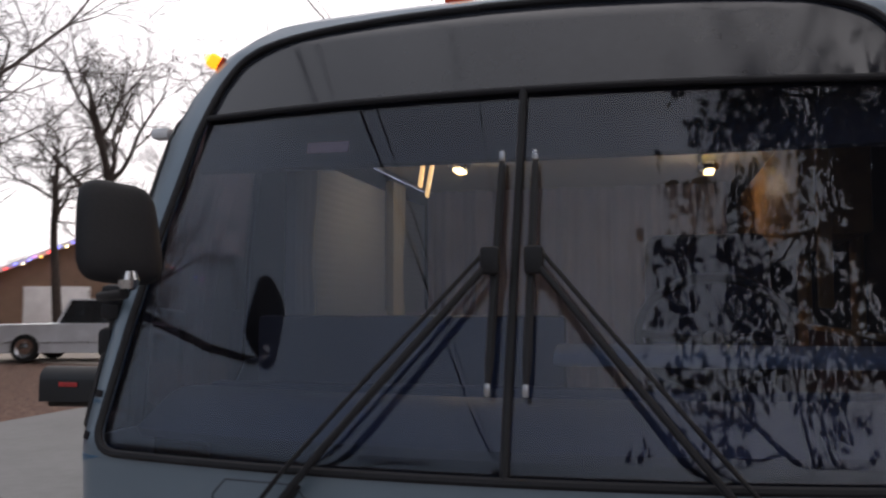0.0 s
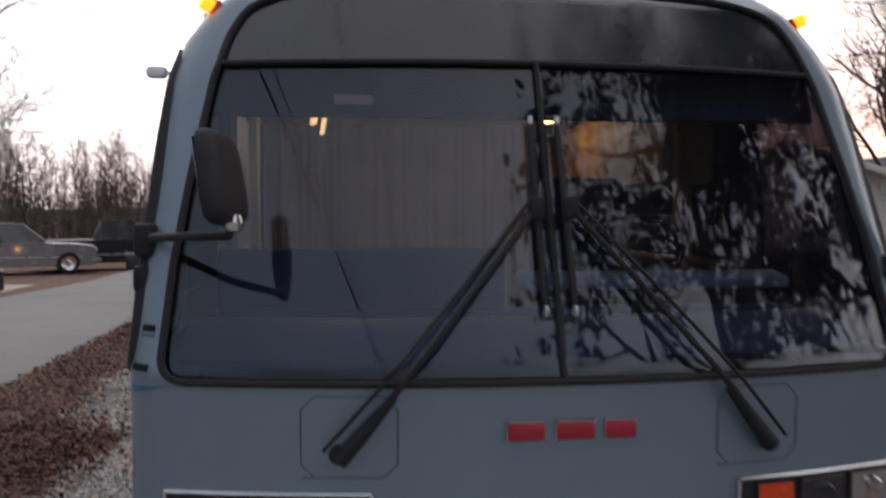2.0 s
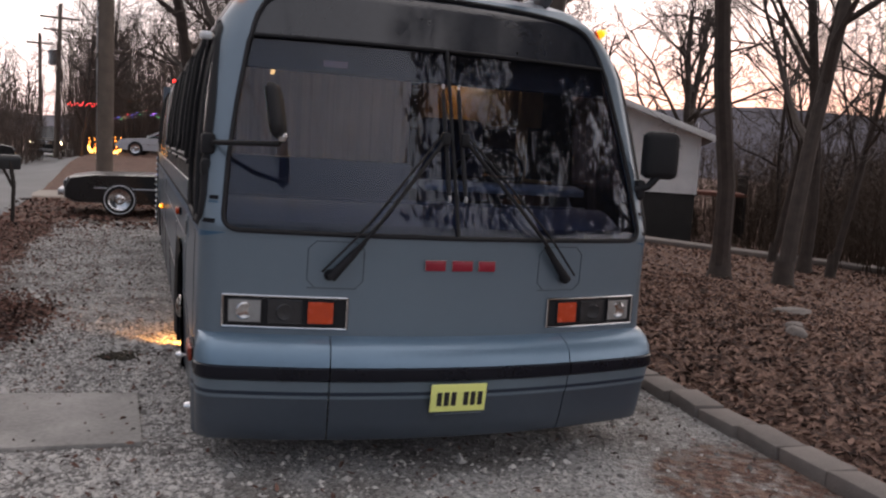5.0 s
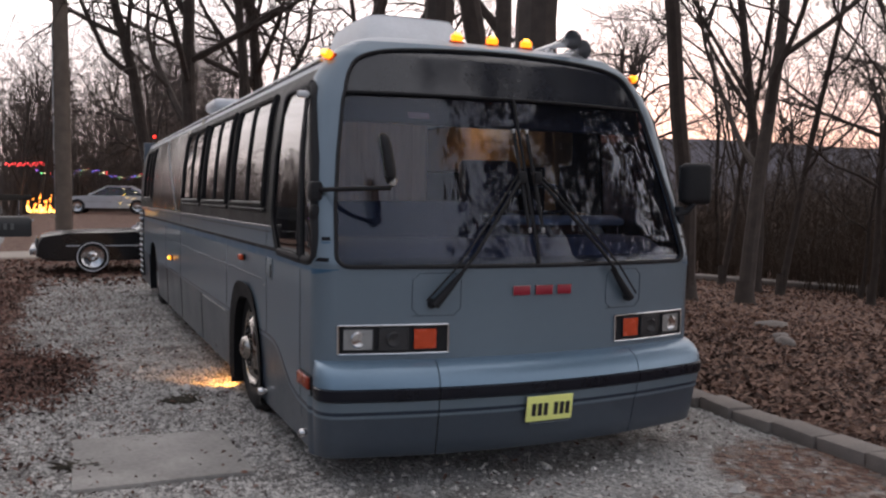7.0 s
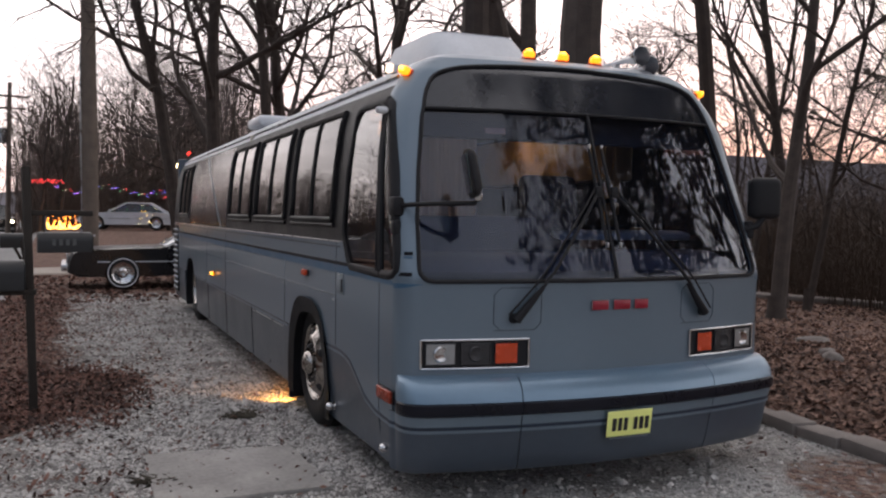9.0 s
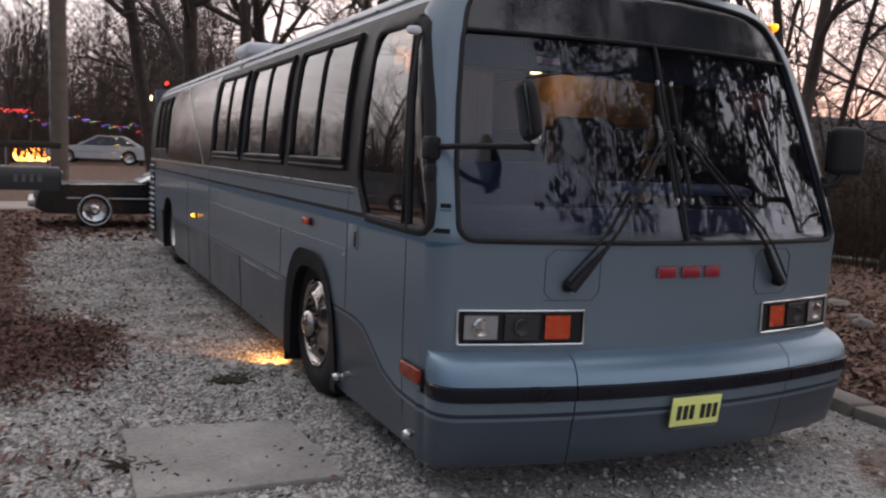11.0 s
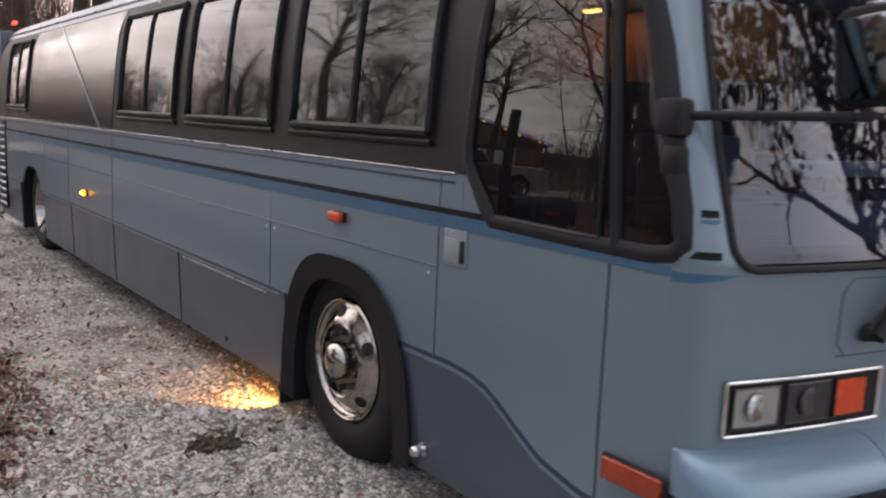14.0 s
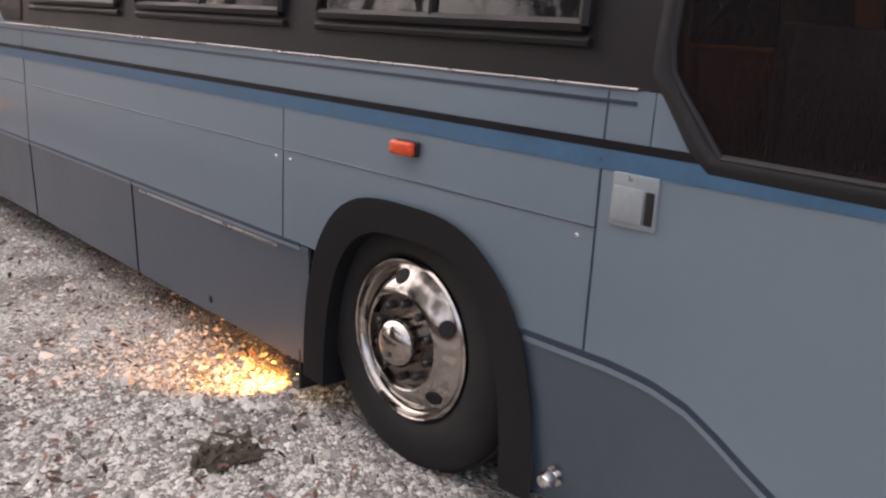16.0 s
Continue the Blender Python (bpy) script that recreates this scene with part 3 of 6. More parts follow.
def glazing():
    for sg in (-1, 1):
        zs = [1.260, 1.27, 1.285, 1.305, 1.326] + steps(1.4, 2.243, 12)
        part("windscreen_pane", sheet(lambda q, z: front(sg * (0.006 + (pane_edge(z) - 0.012) * q), z, -0.012), steps(0, 1, 14), zs, 0.005, (0, -1, 0)), WINDSCREEN, bus, "tinted windscreen half reflecting a leafy tree").visible_shadow = False
    zs = steps(2.262, 2.42, 5) + BROW[:-1] + [2.552]
    part("sign_glass", sheet(lambda q, z: front(q * (pane_edge(z) - 0.008), z, -0.006), steps(-1, 1, 28), zs, 0.006, (0, -1, 0)), mat("black sign glass", (0.02, 0.022, 0.028), 0.1, 0.0, 0.2, 2, spec=0.7), bus, "blacked-out destination sign glass")
    ring = [front(-pane_edge(z), z, 0.004) for z in BROW[::-1] + steps(2.42, 1.326, 20) + [1.306, 1.286, 1.271, 1.261, 1.256]]
    ring += [front(s, 1.256, 0.004) for s in steps(-pane_edge(1.256), pane_edge(1.256), 20)[1:-1]]
    ring += [front(pane_edge(z), z, 0.004) for z in [1.256, 1.261, 1.271, 1.286, 1.306] + steps(1.326, 2.42, 20) + BROW]
    ring += [front(s, 2.555, 0.004) for s in steps(0.14, -0.14, 8)]
    part("windscreen_gasket", tube(ring + ring[:1], 0.012, 8), RUBBER, bus)
    part("sign_bar", tube([front(s, 2.252, 0.002) for s in steps(-0.862, 0.862, 24)], 0.010, 8), RUBBER, bus)
    part("centre_bar", tube([front(0, z, 0.002) for z in steps(1.256, 2.25, 10)], 0.011, 8), RUBBER, bus)
    # side windows: y from, to
    for sg in (-1, 1):
        for a, b in ((1.53, 2.72), (2.97, 4.23), (4.48, 5.74), (9.35, 10.5)):
            zs = steps(1.585, 2.315, 8)
            rim = [side(sg, y, 1.585, 0.012) for y in steps(a, b, 4)] + [side(sg, b, z, 0.012) for z in zs[1:]] + [side(sg, y, 2.315, 0.012) for y in steps(b, a, 4)[1:]] + [side(sg, a, z, 0.012) for z in zs[::-1][1:]]
            win = part("window", tube(rim, 0.02, 6), BAND, bus, "black framed sliding window")
            part("window_sill", tube([side(sg, y, 1.545, 0.010) for y in steps(a - 0.02, b + 0.02, 3)], 0.014, 6), BAND, win)
            for p, q in ((a + 0.01, (a + b) / 2 - 0.01), ((a + b) / 2 + 0.01, b - 0.01)):
                part("pane", sheet(lambda y, z: side(sg, y, z, 0.008), steps(p, q, 4), steps(1.595, 2.305, 8), 0.004, (sg, 0, 0)), SIDE_GLASS_OPAQUE, win)
            part("mullion", tube([side(sg, (a + b) / 2, z, 0.012) for z in zs], 0.014, 6), BAND, win)
        part("blank_panel", sheet(lambda y, z: side(sg, y, z, 0.006), steps(5.95, 9.2, 24), steps(1.46, 2.385, 10), 0.004, (sg, 0, 0)), mat("gloss black panel", (0.025, 0.025, 0.027), 0.18, 0.0, 0.2, 1.5, spec=0.8), bus, "gloss black blanked window panel")
        part("panel_stripe", sheet(lambda q, u: side(sg, 8.2 - 1.93 * (q ** 0.75) + 0.06 * u, 2.40 - 0.96 * q, 0.012), steps(0, 1, 14), steps(0, 1, 2), 0.003, (sg, 0, 0)), PAINT, bus, "swept slate stripe across the blank panel")
        # entry window with its notched rear corner
        lower = [(1.13, 1.262), (0.62, 1.252), (0.40, 1.252), (0.31, 1.265)]
        fore = [(door_front(z) + 0.012, z) for z in (1.31, 1.36, 1.42, 1.52, 1.64, 1.76, 1.88, 2.0, 2.12, 2.22, 2.28)]
        edge = lower + fore + [(0.645, 2.318), (0.72, 2.335), (1.20, 2.335), (1.265, 2.32), (1.29, 2.26), (1.30, 1.9), (1.315, 1.56), (1.315, 1.48), (1.27, 1.42), (1.19, 1.31)]

        def rim(k, q):
            (y0, z0), (y1, z1), (y, z) = edge[k - 1], edge[(k + 1) % len(edge)], edge[k % len(edge)]
            t = Vector((y1 - y0, z1 - z0)).normalized()
            return side(sg, y + t.y * 0.052 * q, z - t.x * 0.052 * q, (0.003, 0.012, 0.012, 0.002)[int(round(q * 3))])

        fr = part("door_window", sheet(rim, list(range(len(edge))) + [0], [0, 1 / 3, 2 / 3, 1]), RUBBER, bus, "black rubber framed entry window with a notched corner")

        def hind(z):
            return float(np.interp(z, [1.262, 1.31, 1.42, 1.48, 1.56, 1.9, 2.26, 2.335], [1.13, 1.19, 1.27, 1.315, 1.315, 1.30, 1.29, 1.20]))

        def pane(q, z):
            a = door_front(z) + 0.012 if z > 1.3 else 0.29
            return side(sg, a + (hind(z) - a) * q, z, -0.004)

        part("pane", sheet(pane, [0, 0.03, 0.06, 0.1, 0.15, 0.2, 0.3, 0.5, 1.0], [1.262, 1.31, 1.36, 1.42, 1.48, 1.56, 1.7, 1.9, 2.05, 2.15, 2.26, 2.335]), SIDE_GLASS, fr).visible_shadow = False
        part("vent_bar", tube([side(sg, y, z, -0.006) for y, z in ((0.53, 1.26), (0.565, 1.6), (0.62, 1.95), (0.69, 2.32))], 0.024, 6), RUBBER, fr)
        inner = [(1.10, 1.30), (0.60, 1.295), (0.61, 1.62), (0.66, 1.95), (0.735, 2.27), (0.80, 2.295), (1.17, 2.295), (1.235, 2.25), (1.25, 1.9), (1.265, 1.56), (1.255, 1.49), (1.22, 1.44)]
        part("inner_rim", tube([side(sg, y, z, 0.004) for y, z in inner + inner[:1]], 0.008, 6), RUBBER, fr)


SIDE_GLASS_OPAQUE = mat("smoked window glass", (0.012, 0.012, 0.013), 0.03, 0.0, 0.1, 2, spec=0.5, rvar=0.02)
SIDE_GLASS_OPAQUE.node_tree.nodes["Principled BSDF"].inputs["IOR"].default_value = 1.41
glazing()


def bumper():
    """Front bumper in three pieces: a sloped top, a black strip, a lower face with a line."""
    prof = [(0.0, 0.735), (0.05, 0.728), (0.10, 0.70), (0.135, 0.655), (0.145, 0.605)]
    face = [(0.128, 0.53), (0.125, 0.50), (0.118, 0.47), (0.105, 0.40), (0.085, 0.30), (0.06, 0.215), (0.04, 0.20)]
    tail = bend(0.9, 0.85)
    round_ = [bend(0.9, t) for t in BEND]

    def at(s, d, z):
        p, q = front(max(-1, s - 0.002), 0.9), front(min(1, s + 0.002), 0.9)
        n = Vector((p.y - q.y, 0, 0)) * -1 + Vector((0, -1, 0)) * (q.x - p.x)
        n = n.normalized()
        k = min(1.0, max(0.0, (abs(s) - 0.90) / (tail - 0.90)))
        p = front(s, 0.9)
        return Vector((p.x, p.y, 0)) + n * d * (1 - 0.86 * k ** 2.2) + Vector((0, 0, z))

    for a, b in ((-1, -0.5), (-0.495, 0.495), (0.5, 1)):
        us = sorted(set([s for s in steps(a, b, 14) if abs(s) <= 0.92] + [math.copysign(e, a + b) for e in round_ if abs(a + b) > 1] + [a, b]))
        upper = [s for s in us if abs(s) <= tail + 0.001]
        seg = part("bumper", sheet(lambda s, k: at(s, *prof[k]), upper, list(range(len(prof))), 0.02, (0, -1, 0.3)), BUMPER_TOP, bus, "metallic blue bumper section")
        part("bumper_strip", sheet(lambda s, k: at(s, *[(0.140, 0.604), (0.158, 0.598), (0.160, 0.57), (0.156, 0.54), (0.136, 0.531)][k]), upper, list(range(5)), 0.015, (0, -1, 0)), RUB_STRIP, seg, "glossy blue-black rub strip")
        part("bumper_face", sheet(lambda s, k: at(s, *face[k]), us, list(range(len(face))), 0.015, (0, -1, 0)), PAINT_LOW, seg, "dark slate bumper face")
        part("bumper_line", sheet(lambda s, z: at(s, 0.131 + (z - 0.5) * 0.2, z), us, [0.474, 0.529], 0.003, (0, -1, 0)), PAINT, seg)
        part("bumper_line", sheet(lambda s, z: at(s, 0.126 + (z - 0.47) * 0.2, z), us, [0.456, 0.472], 0.003, (0, -1, 0)), NAVY_LINE, seg, "navy pinstripe")
        part("bumper_line", sheet(lambda s, z: at(s, 0.1235 + (z - 0.455) * 0.2, z), us, [0.437, 0.454], 0.003, (0, -1, 0)), PAINT, seg)
    plate = part("licence_plate", box((0.005, -0.115, 0.445), (0.305, 0.006, 0.152), 0.02, (8, 0, 0), 3), PLATE, bus, "yellow licence plate with dark characters")
    for i, x in enumerate((-0.105, -0.066, -0.027, 0.04, 0.079, 0.118)):
        part("mark", box((0.005 + x, -0.1195, 0.44), (0.026, 0.002, 0.074), 0.0, (8, 0, 0)), INK, plate)
    part("mark", box((-0.08, -0.111, 0.503), (0.06, 0.002, 0.012), 0.0, (8, 0, 0)), INK, plate)
    for x in (-0.1, 0.11):
        part("bolt", lathe([(0, 0.004), (0.006, 0.004), (0.008, 0)], 10, pose(0.005 + x, -0.112, 0.506, 98, 0, 0)), INK, plate)
    part("plate_bracket", box((0.01, -0.108, 0.358), (0.26, 0.01, 0.012), 0.004), PAINT_LOW, bus)


bumper()


def lamp_cluster(sg):
    """Three square lamps in a chrome frame that follows the bowed front."""
    a, b, lo, hi = 0.565, 1.172, 0.772, 0.932

    def at(x, z, out):
        s = sg * x / wide(z)
        return front(s, z, out)

    xs = steps(a, b, 8)
    c = part("headlamp_unit", sheet(lambda x, z: at(x, z, 0.003), xs, steps(lo, hi, 3), 0.003, (0, -1, 0)), RUBBER, bus, "headlamp cluster with a chrome surround")
    for z in (lo, hi):
        part("bezel_bar", tube([at(x, z, 0.008) for x in xs], 0.0075, 8), CHROME, c, "chrome bezel")
    for x in (a, b):
        part("bezel_bar", tube([at(x, z, 0.008) for z in steps(lo, hi, 4)], 0.0075, 8), CHROME, c, "chrome bezel")
    for i, (p, q, m, lab) in enumerate(((0.63, 0.762, AMBER, "amber indicator lens"), (0.79, 0.955, LAMP_DARK, "unlit dark headlamp"), (0.985, 1.145, LAMP_GLASS, "square glass headlamp"))):
        rim = [at(x, z, 0.010) for x, z in ((p, 0.795), (q, 0.795), (q, 0.912), (p, 0.912), (p, 0.795))]
        lampq = part("lamp", sheet(lambda x, z: at(x, z, 0.012), steps(p, q, 4), steps(0.797, 0.91, 4), 0.006, (0, -1, 0)), m, c, lab)
        part("lamp_rim", tube(rim, 0.005, 6), RUBBER if i == 0 else LAMP_DARK, lampq)
        if i:
            part("reflector", lathe([(0, 0.002), (0.02, 0.003), (0.038, 0.006), (0.045, 0.0)], 20, Matrix.Translation(at((p + q) / 2, 0.853, 0.013)) @ pose(0, 0, 0, 90, 0, 0)), CHROME if i == 2 else LAMP_DARK, lampq)


for sg in (-1, 1):
    lamp_cluster(sg)


def badge():
    b = None
    for x, w in ((-0.116, 0.112), (0.033, 0.116), (0.172, 0.096)):
        y = front(x / 1.29, 1.112).y
        block = box((x, y - 0.006, 1.112), (w, 0.012, 0.056), 0.008)
        if b is None:
            b = part("badge", block, RED, bus, "red enamel badge blocks with bright rims")
        else:
            part("badge_block", block, RED, b)
        part("badge_rim", tube([(x - w / 2 - 0.002, y - 0.010, 1.083), (x - w / 2 - 0.002, y - 0.010, 1.141), (x + w / 2 + 0.002, y - 0.010, 1.141)], 0.003, 6), CHROME, b)


badge()


def wiper(sg):
    root = front(sg * 0.66 / 1.29, 1.05, 0.03)
    elbow = front(sg * 0.055 / 1.28, 1.77, 0.05)
    w = part("wiper", tube([front(sg * (0.66 - 0.605 * q) / 1.29, 1.04 + 0.72 * q, 0.042) for q in (0.0, 0.08, 0.16, 0.26)], [0.027, 0.024, 0.02, 0.012], 10), RUBBER, bus, "black parallel-arm wiper")
    part("pivot", lathe([(0, 0.03), (0.022, 0.03), (0.03, 0.0)], 16, Matrix.Translation(root + Vector((0, 0.02, 0))) @ pose(0, 0, 0, 90, 0, 0)), RUBBER, w)
    d = Vector((sg * 0.045, 0, 0.025))
    for k, r in ((0, 0.010), (1, 0.006)):
        part("arm", tube([front((sg * (0.66 + (0.055 - 0.66) * q) + d.x * k * (1 - 0.6 * q)) / 1.29, 1.05 + 0.72 * q + 0.02 * k, 0.045 + 0.015 * math.sin(3.1 * q)) for q in steps(0, 1, 8)], r, 8), RUBBER, w)
    part("joint", box(elbow, (0.05, 0.03, 0.07), 0.01), RUBBER, w)
    part("blade", tube([front(sg * 0.045 / 1.28, z, 0.022) for z in steps(1.458, 2.055, 10)], [0.006] + [0.012] * 9 + [0.006], 6), RUBBER, w, "wiper blade")
    for z in (1.46, 2.05):
        part("blade_tip", box(front(sg * 0.045 / 1.28, z, 0.026), (0.014, 0.016, 0.03), 0.004), STEEL, w)
    ring = [(-0.14, -0.1), (0.1, -0.1), (0.14, -0.06), (0.14, 0.1), (0.1, 0.14), (-0.1, 0.14), (-0.14, 0.1), (-0.14, -0.06), (-0.1, -0.1)]
    part("access_cover", tube([front((sg * 0.63 + x) / 1.29, 1.08 + z, 0.0005) for x, z in ring], 0.003, 6, False), PAINT_LOW, bus, "access cover outline round the wiper pivot")


for sg in (-1, 1):
    wiper(sg)


def wheel(sg, y, front_axle):
    x = sg * (1.225 if front_axle else 1.20)
    m = pose(x, y, 0.48, 0, 90 * sg, 0)
    prof = [(0.30, -0.26), (0.40, -0.28), (0.475, -0.25), (0.496, -0.20), (0.50, -0.14), (0.496, -0.08), (0.478, -0.03), (0.44, -0.005), (0.37, 0.0), (0.315, -0.012), (0.295, -0.03)]
    w = part("wheel", lathe(prof, 56, m), TYRE, bus, "black tyre on a polished wheel")
    for k in (-0.2, -0.14, -0.08):
        part("tread_rib", lathe([(0.492, k - 0.012), (0.503, k - 0.01), (0.503, k + 0.01), (0.492, k + 0.012)], 56, m), TYRE, w)
    rim_prof = [(0.295, -0.03), (0.30, -0.010), (0.292, -0.002), (0.285, -0.006), (0.279, -0.022), (0.270, -0.03), (0.258, -0.026), (0.235, -0.008), (0.21, 0.010), (0.19, 0.021), (0.18, 0.024), (0.173, 0.020), (0.168, -0.01)]
    if not front_axle:
        rim_prof = [(0.295, -0.03), (0.298, -0.008), (0.285, -0.004), (0.27, -0.06), (0.255, -0.12), (0.2, -0.14), (0.12, -0.15), (0.0, -0.15)]
    rim = part("rim", lathe(rim_prof, 56, m), WHEEL_CHROME, w, "polished chrome wheel rim")
    if front_axle:
        part("hub", lathe([(0.092, -0.03), (0.092, 0.03), (0.088, 0.046), (0.078, 0.062), (0.062, 0.073), (0.042, 0.081), (0.02, 0.085), (0.0, 0.086)], 36, m), WHEEL_CHROME, w, "chrome hub cap")
        part("wheel_disc", lathe([(0.170, -0.006), (0.166, -0.014), (0.155, -0.016), (0.09, -0.018)], 48, m), WHEEL_DISC, rim, "dark brown wheel disc round the hub")
        for k in range(10):
            a = 2 * math.pi * k / 10
            part("wheel_nut", lathe([(0.017, -0.02), (0.017, 0.016), (0.009, 0.026), (0, 0.026)], 6, m @ pose(0.136 * math.cos(a), 0.136 * math.sin(a), 0)), LAMP_DARK, rim, "dark wheel nut")
        for k in range(5):
            a = radians(-64) + 2 * math.pi * k / 5
            part("hand_hole", lathe([(0.0, 0.004), (0.027, 0.004), (0.031, 0.0), (0.031, -0.02)], 20, m @ pose(0.232 * math.cos(a), 0.232 * math.sin(a), -0.004) @ Matrix.Rotation(a, 4, "Z") @ Matrix.Rotation(radians(35), 4, "Y")), RUBBER, rim, "dark vent hole in the wheel")


for sg in (-1, 1):
    wheel(sg, 2.265, True)
    wheel(sg, 9.24, False)
    for c, half, top in ARCHES:
        ys = [c + half * math.sin(a) for a in steps(-math.pi / 2, math.pi / 2, 36)]
        if c < 5:
            # rubber flare round the opening
            outer = [side(sg, c + (y - c) * (1.03 if y > c else 1.03 + 0.06 * (1 - smooth(0.76, 0.95, arch(c + (y - c) * 0.9999)))), max(0.14, arch(c + (y - c) * 0.9999)) + 0.015, 0.016) for y in ys]
            inner = [side(sg, c + (y - c) * 0.83, 0.14 + (max(0.14, arch(c + (y - c) * 0.9999)) - 0.14) * 0.875, 0.0) for y in ys]
            n = len(ys)
            deep = [p + Vector((-sg * 0.12, 0, 0)) for p in inner]
            part("wheel_arch_flare", (outer + inner + deep, [(i, i + 1, n + i + 1, n + i) for i in range(n - 1)] + [(n + i, n + i + 1, 2 * n + i + 1, 2 * n + i) for i in range(n - 1)]), FLARE, bus, "black rubber wheel arch flare")
        part("wheel_well", sheet(lambda y, q: (sg * (1.27 - 0.62 * q), y, max(0.14, arch(c + (y - c) * 0.9999)) + 0.002), ys, [0, 1]), RUBBER, bus)
        part("wheel_well_back", box((sg * 0.66, c, 0.6), (0.03, 1.3, 0.8), 0), RUBBER, bus)
part("mud_flap", box((-1.12, 2.86, 0.3), (0.3, 0.02, 0.42), 0.005), RUBBER, bus)


def marker(name, p, m, size, lens_mat, label, hot=False, base=RUBBER):
    o = part(name, box((0, 0, 0.008), (size[0] * 1.12, size[1] * 1.12, 0.016), 0.006), base, bus, label)
    o.matrix_local = Matrix.Translation(p) @ m
    part("lens", box((0, 0, 0.014 + size[2] / 2), size, min(size) * 0.35, seg=3), lens_mat, o)
    if hot:
        part("bulb", box((0, 0, 0.016 + size[2]), (size[0] * 0.5, size[1] * 0.5, 0.02), 0.008), AMBER_HOT, o)
    return o


for x in (-0.25, 0.0, 0.25):
    marker("roof_marker", Vector((x, 0.69, 2.622)), pose(0, 0, 0, 14, 0, 0), (0.075, 0.05, 0.042), AMBER_ON, "lit amber roof marker lamp", True, AMBER)
for sg in (-1, 1):
    marker("corner_marker", Vector((sg * 1.07, 0.69, 2.47)), pose(0, 0, 0, 20, sg * 60, 0), (0.05, 0.075, 0.045), AMBER_ON, "lit amber corner marker lamp", True, AMBER)
    marker("side_marker", side(sg, 2.215, 1.177, 0.0), pose(0, 0, 0, 0, sg * 90, 0), (0.045, 0.11, 0.025), AMBER, "amber side marker")
    marker("side_marker", side(sg, 6.8, 0.86, 0.0), pose(0, 0, 0, 0, sg * 90, 0), (0.05, 0.09, 0.025), AMBER_ON, "lit amber side marker", True)
    marker("front_reflector", side(sg, 0.385, 0.605, 0.002), pose(0, 0, 0, 0, sg * 90, 0), (0.07, 0.23, 0.02), RED_LENS, "red-orange corner reflector")
    marker("rear_marker", Vector((sg * 1.05, 11.2, 2.60)), pose(0, 0, 0, 0, sg * 30, 0), (0.05, 0.08, 0.04), RED_ON, "lit red rear marker")
    part("spot_lamp", box((sg * 1.03, 1.02, 2.55), (0.07, 0.10, 0.06), 0.02), WHITE, bus, "small white awning lamp")
    part("spot_glow", box((sg * 1.07, 1.02, 2.552), (0.03, 0.085, 0.05), 0.012), WHITE_LAMP, bus)


def roof_things():
    ac = part("roof_air_conditioner", sheet(lambda u, v: (-0.15 + 0.42 * (1 - 0.16 * v * v) * math.copysign(abs(math.cos(u)) ** 0.35, math.cos(u)), 2.05 + 0.62 * (1 - 0.2 * v) * math.copysign(abs(math.sin(u)) ** 0.35, math.sin(u)) + 0.1 * v, 2.70 + 0.27 * v ** 0.9), steps(0, 2 * math.pi, 48), [0, 0.25, 0.5, 0.75, 0.9, 1.0]), WHITE, bus, "white rooftop air conditioner shroud")
    part("shroud_top", sheet(lambda u, v: (-0.15 + 0.35 * v * math.copysign(abs(math.cos(u)) ** 0.35, math.cos(u)), 2.15 + 0.5 * v * math.copysign(abs(math.sin(u)) ** 0.35, math.sin(u)), 2.97 + 0.02 * (1 - v * v)), steps(0, 2 * math.pi, 48), [0.0, 0.5, 0.85, 1.01]), WHITE, ac)
    for k in range(5):
        part("vent_slat", box((-0.56 + k * 0.012, 2.45, 2.75 + k * 0.035), (0.02, 0.34, 0.012), 0.003), BAND, ac)
    part("base_gasket", box((-0.15, 2.05, 2.715), (0.9, 1.3, 0.02), 0.008), RUBBER, ac)
    part("roof_vent", box((-0.55, 6.6, 2.74), (0.62, 0.72, 0.13), 0.05, seg=3), WHITE, bus, "white roof vent cover")
    part("roof_vent", box((-0.3, 8.4, 2.745), (0.5, 0.5, 0.09), 0.04, seg=3), WHITE, bus, "white roof vent cover")
    for i, (x, y, z, ln) in enumerate(((0.56, 0.60, 2.70, 0.55), (0.68, 0.66, 2.655, 0.42))):
        m = pose(x, y, z, 90, 0, 0)
        horn = part("air_horn", lathe([(0.064, 0.0), (0.068, -0.004), (0.066, -0.01), (0.05, -0.05), (0.036, -0.11), (0.025, -0.2), (0.018, -0.32), (0.013, -ln)], 28, pose(x, y, z, 90, 0, 0)), CHROME, bus, "chrome trumpet air horn")
        part("horn_throat", lathe([(0.064, 0.0), (0.048, -0.045), (0.03, -0.1), (0.0, -0.12)], 28, m), STEEL, horn)
        part("horn_driver", lathe([(0.0, -ln - 0.04), (0.045, -ln - 0.035), (0.045, -ln + 0.0), (0.013, -ln + 0.005)], 20, m), CHROME, horn)
        part("horn_foot", box((x, y + 0.3, z - 0.05), (0.03, 0.06, 0.09), 0.006), STEEL, horn)


roof_things()


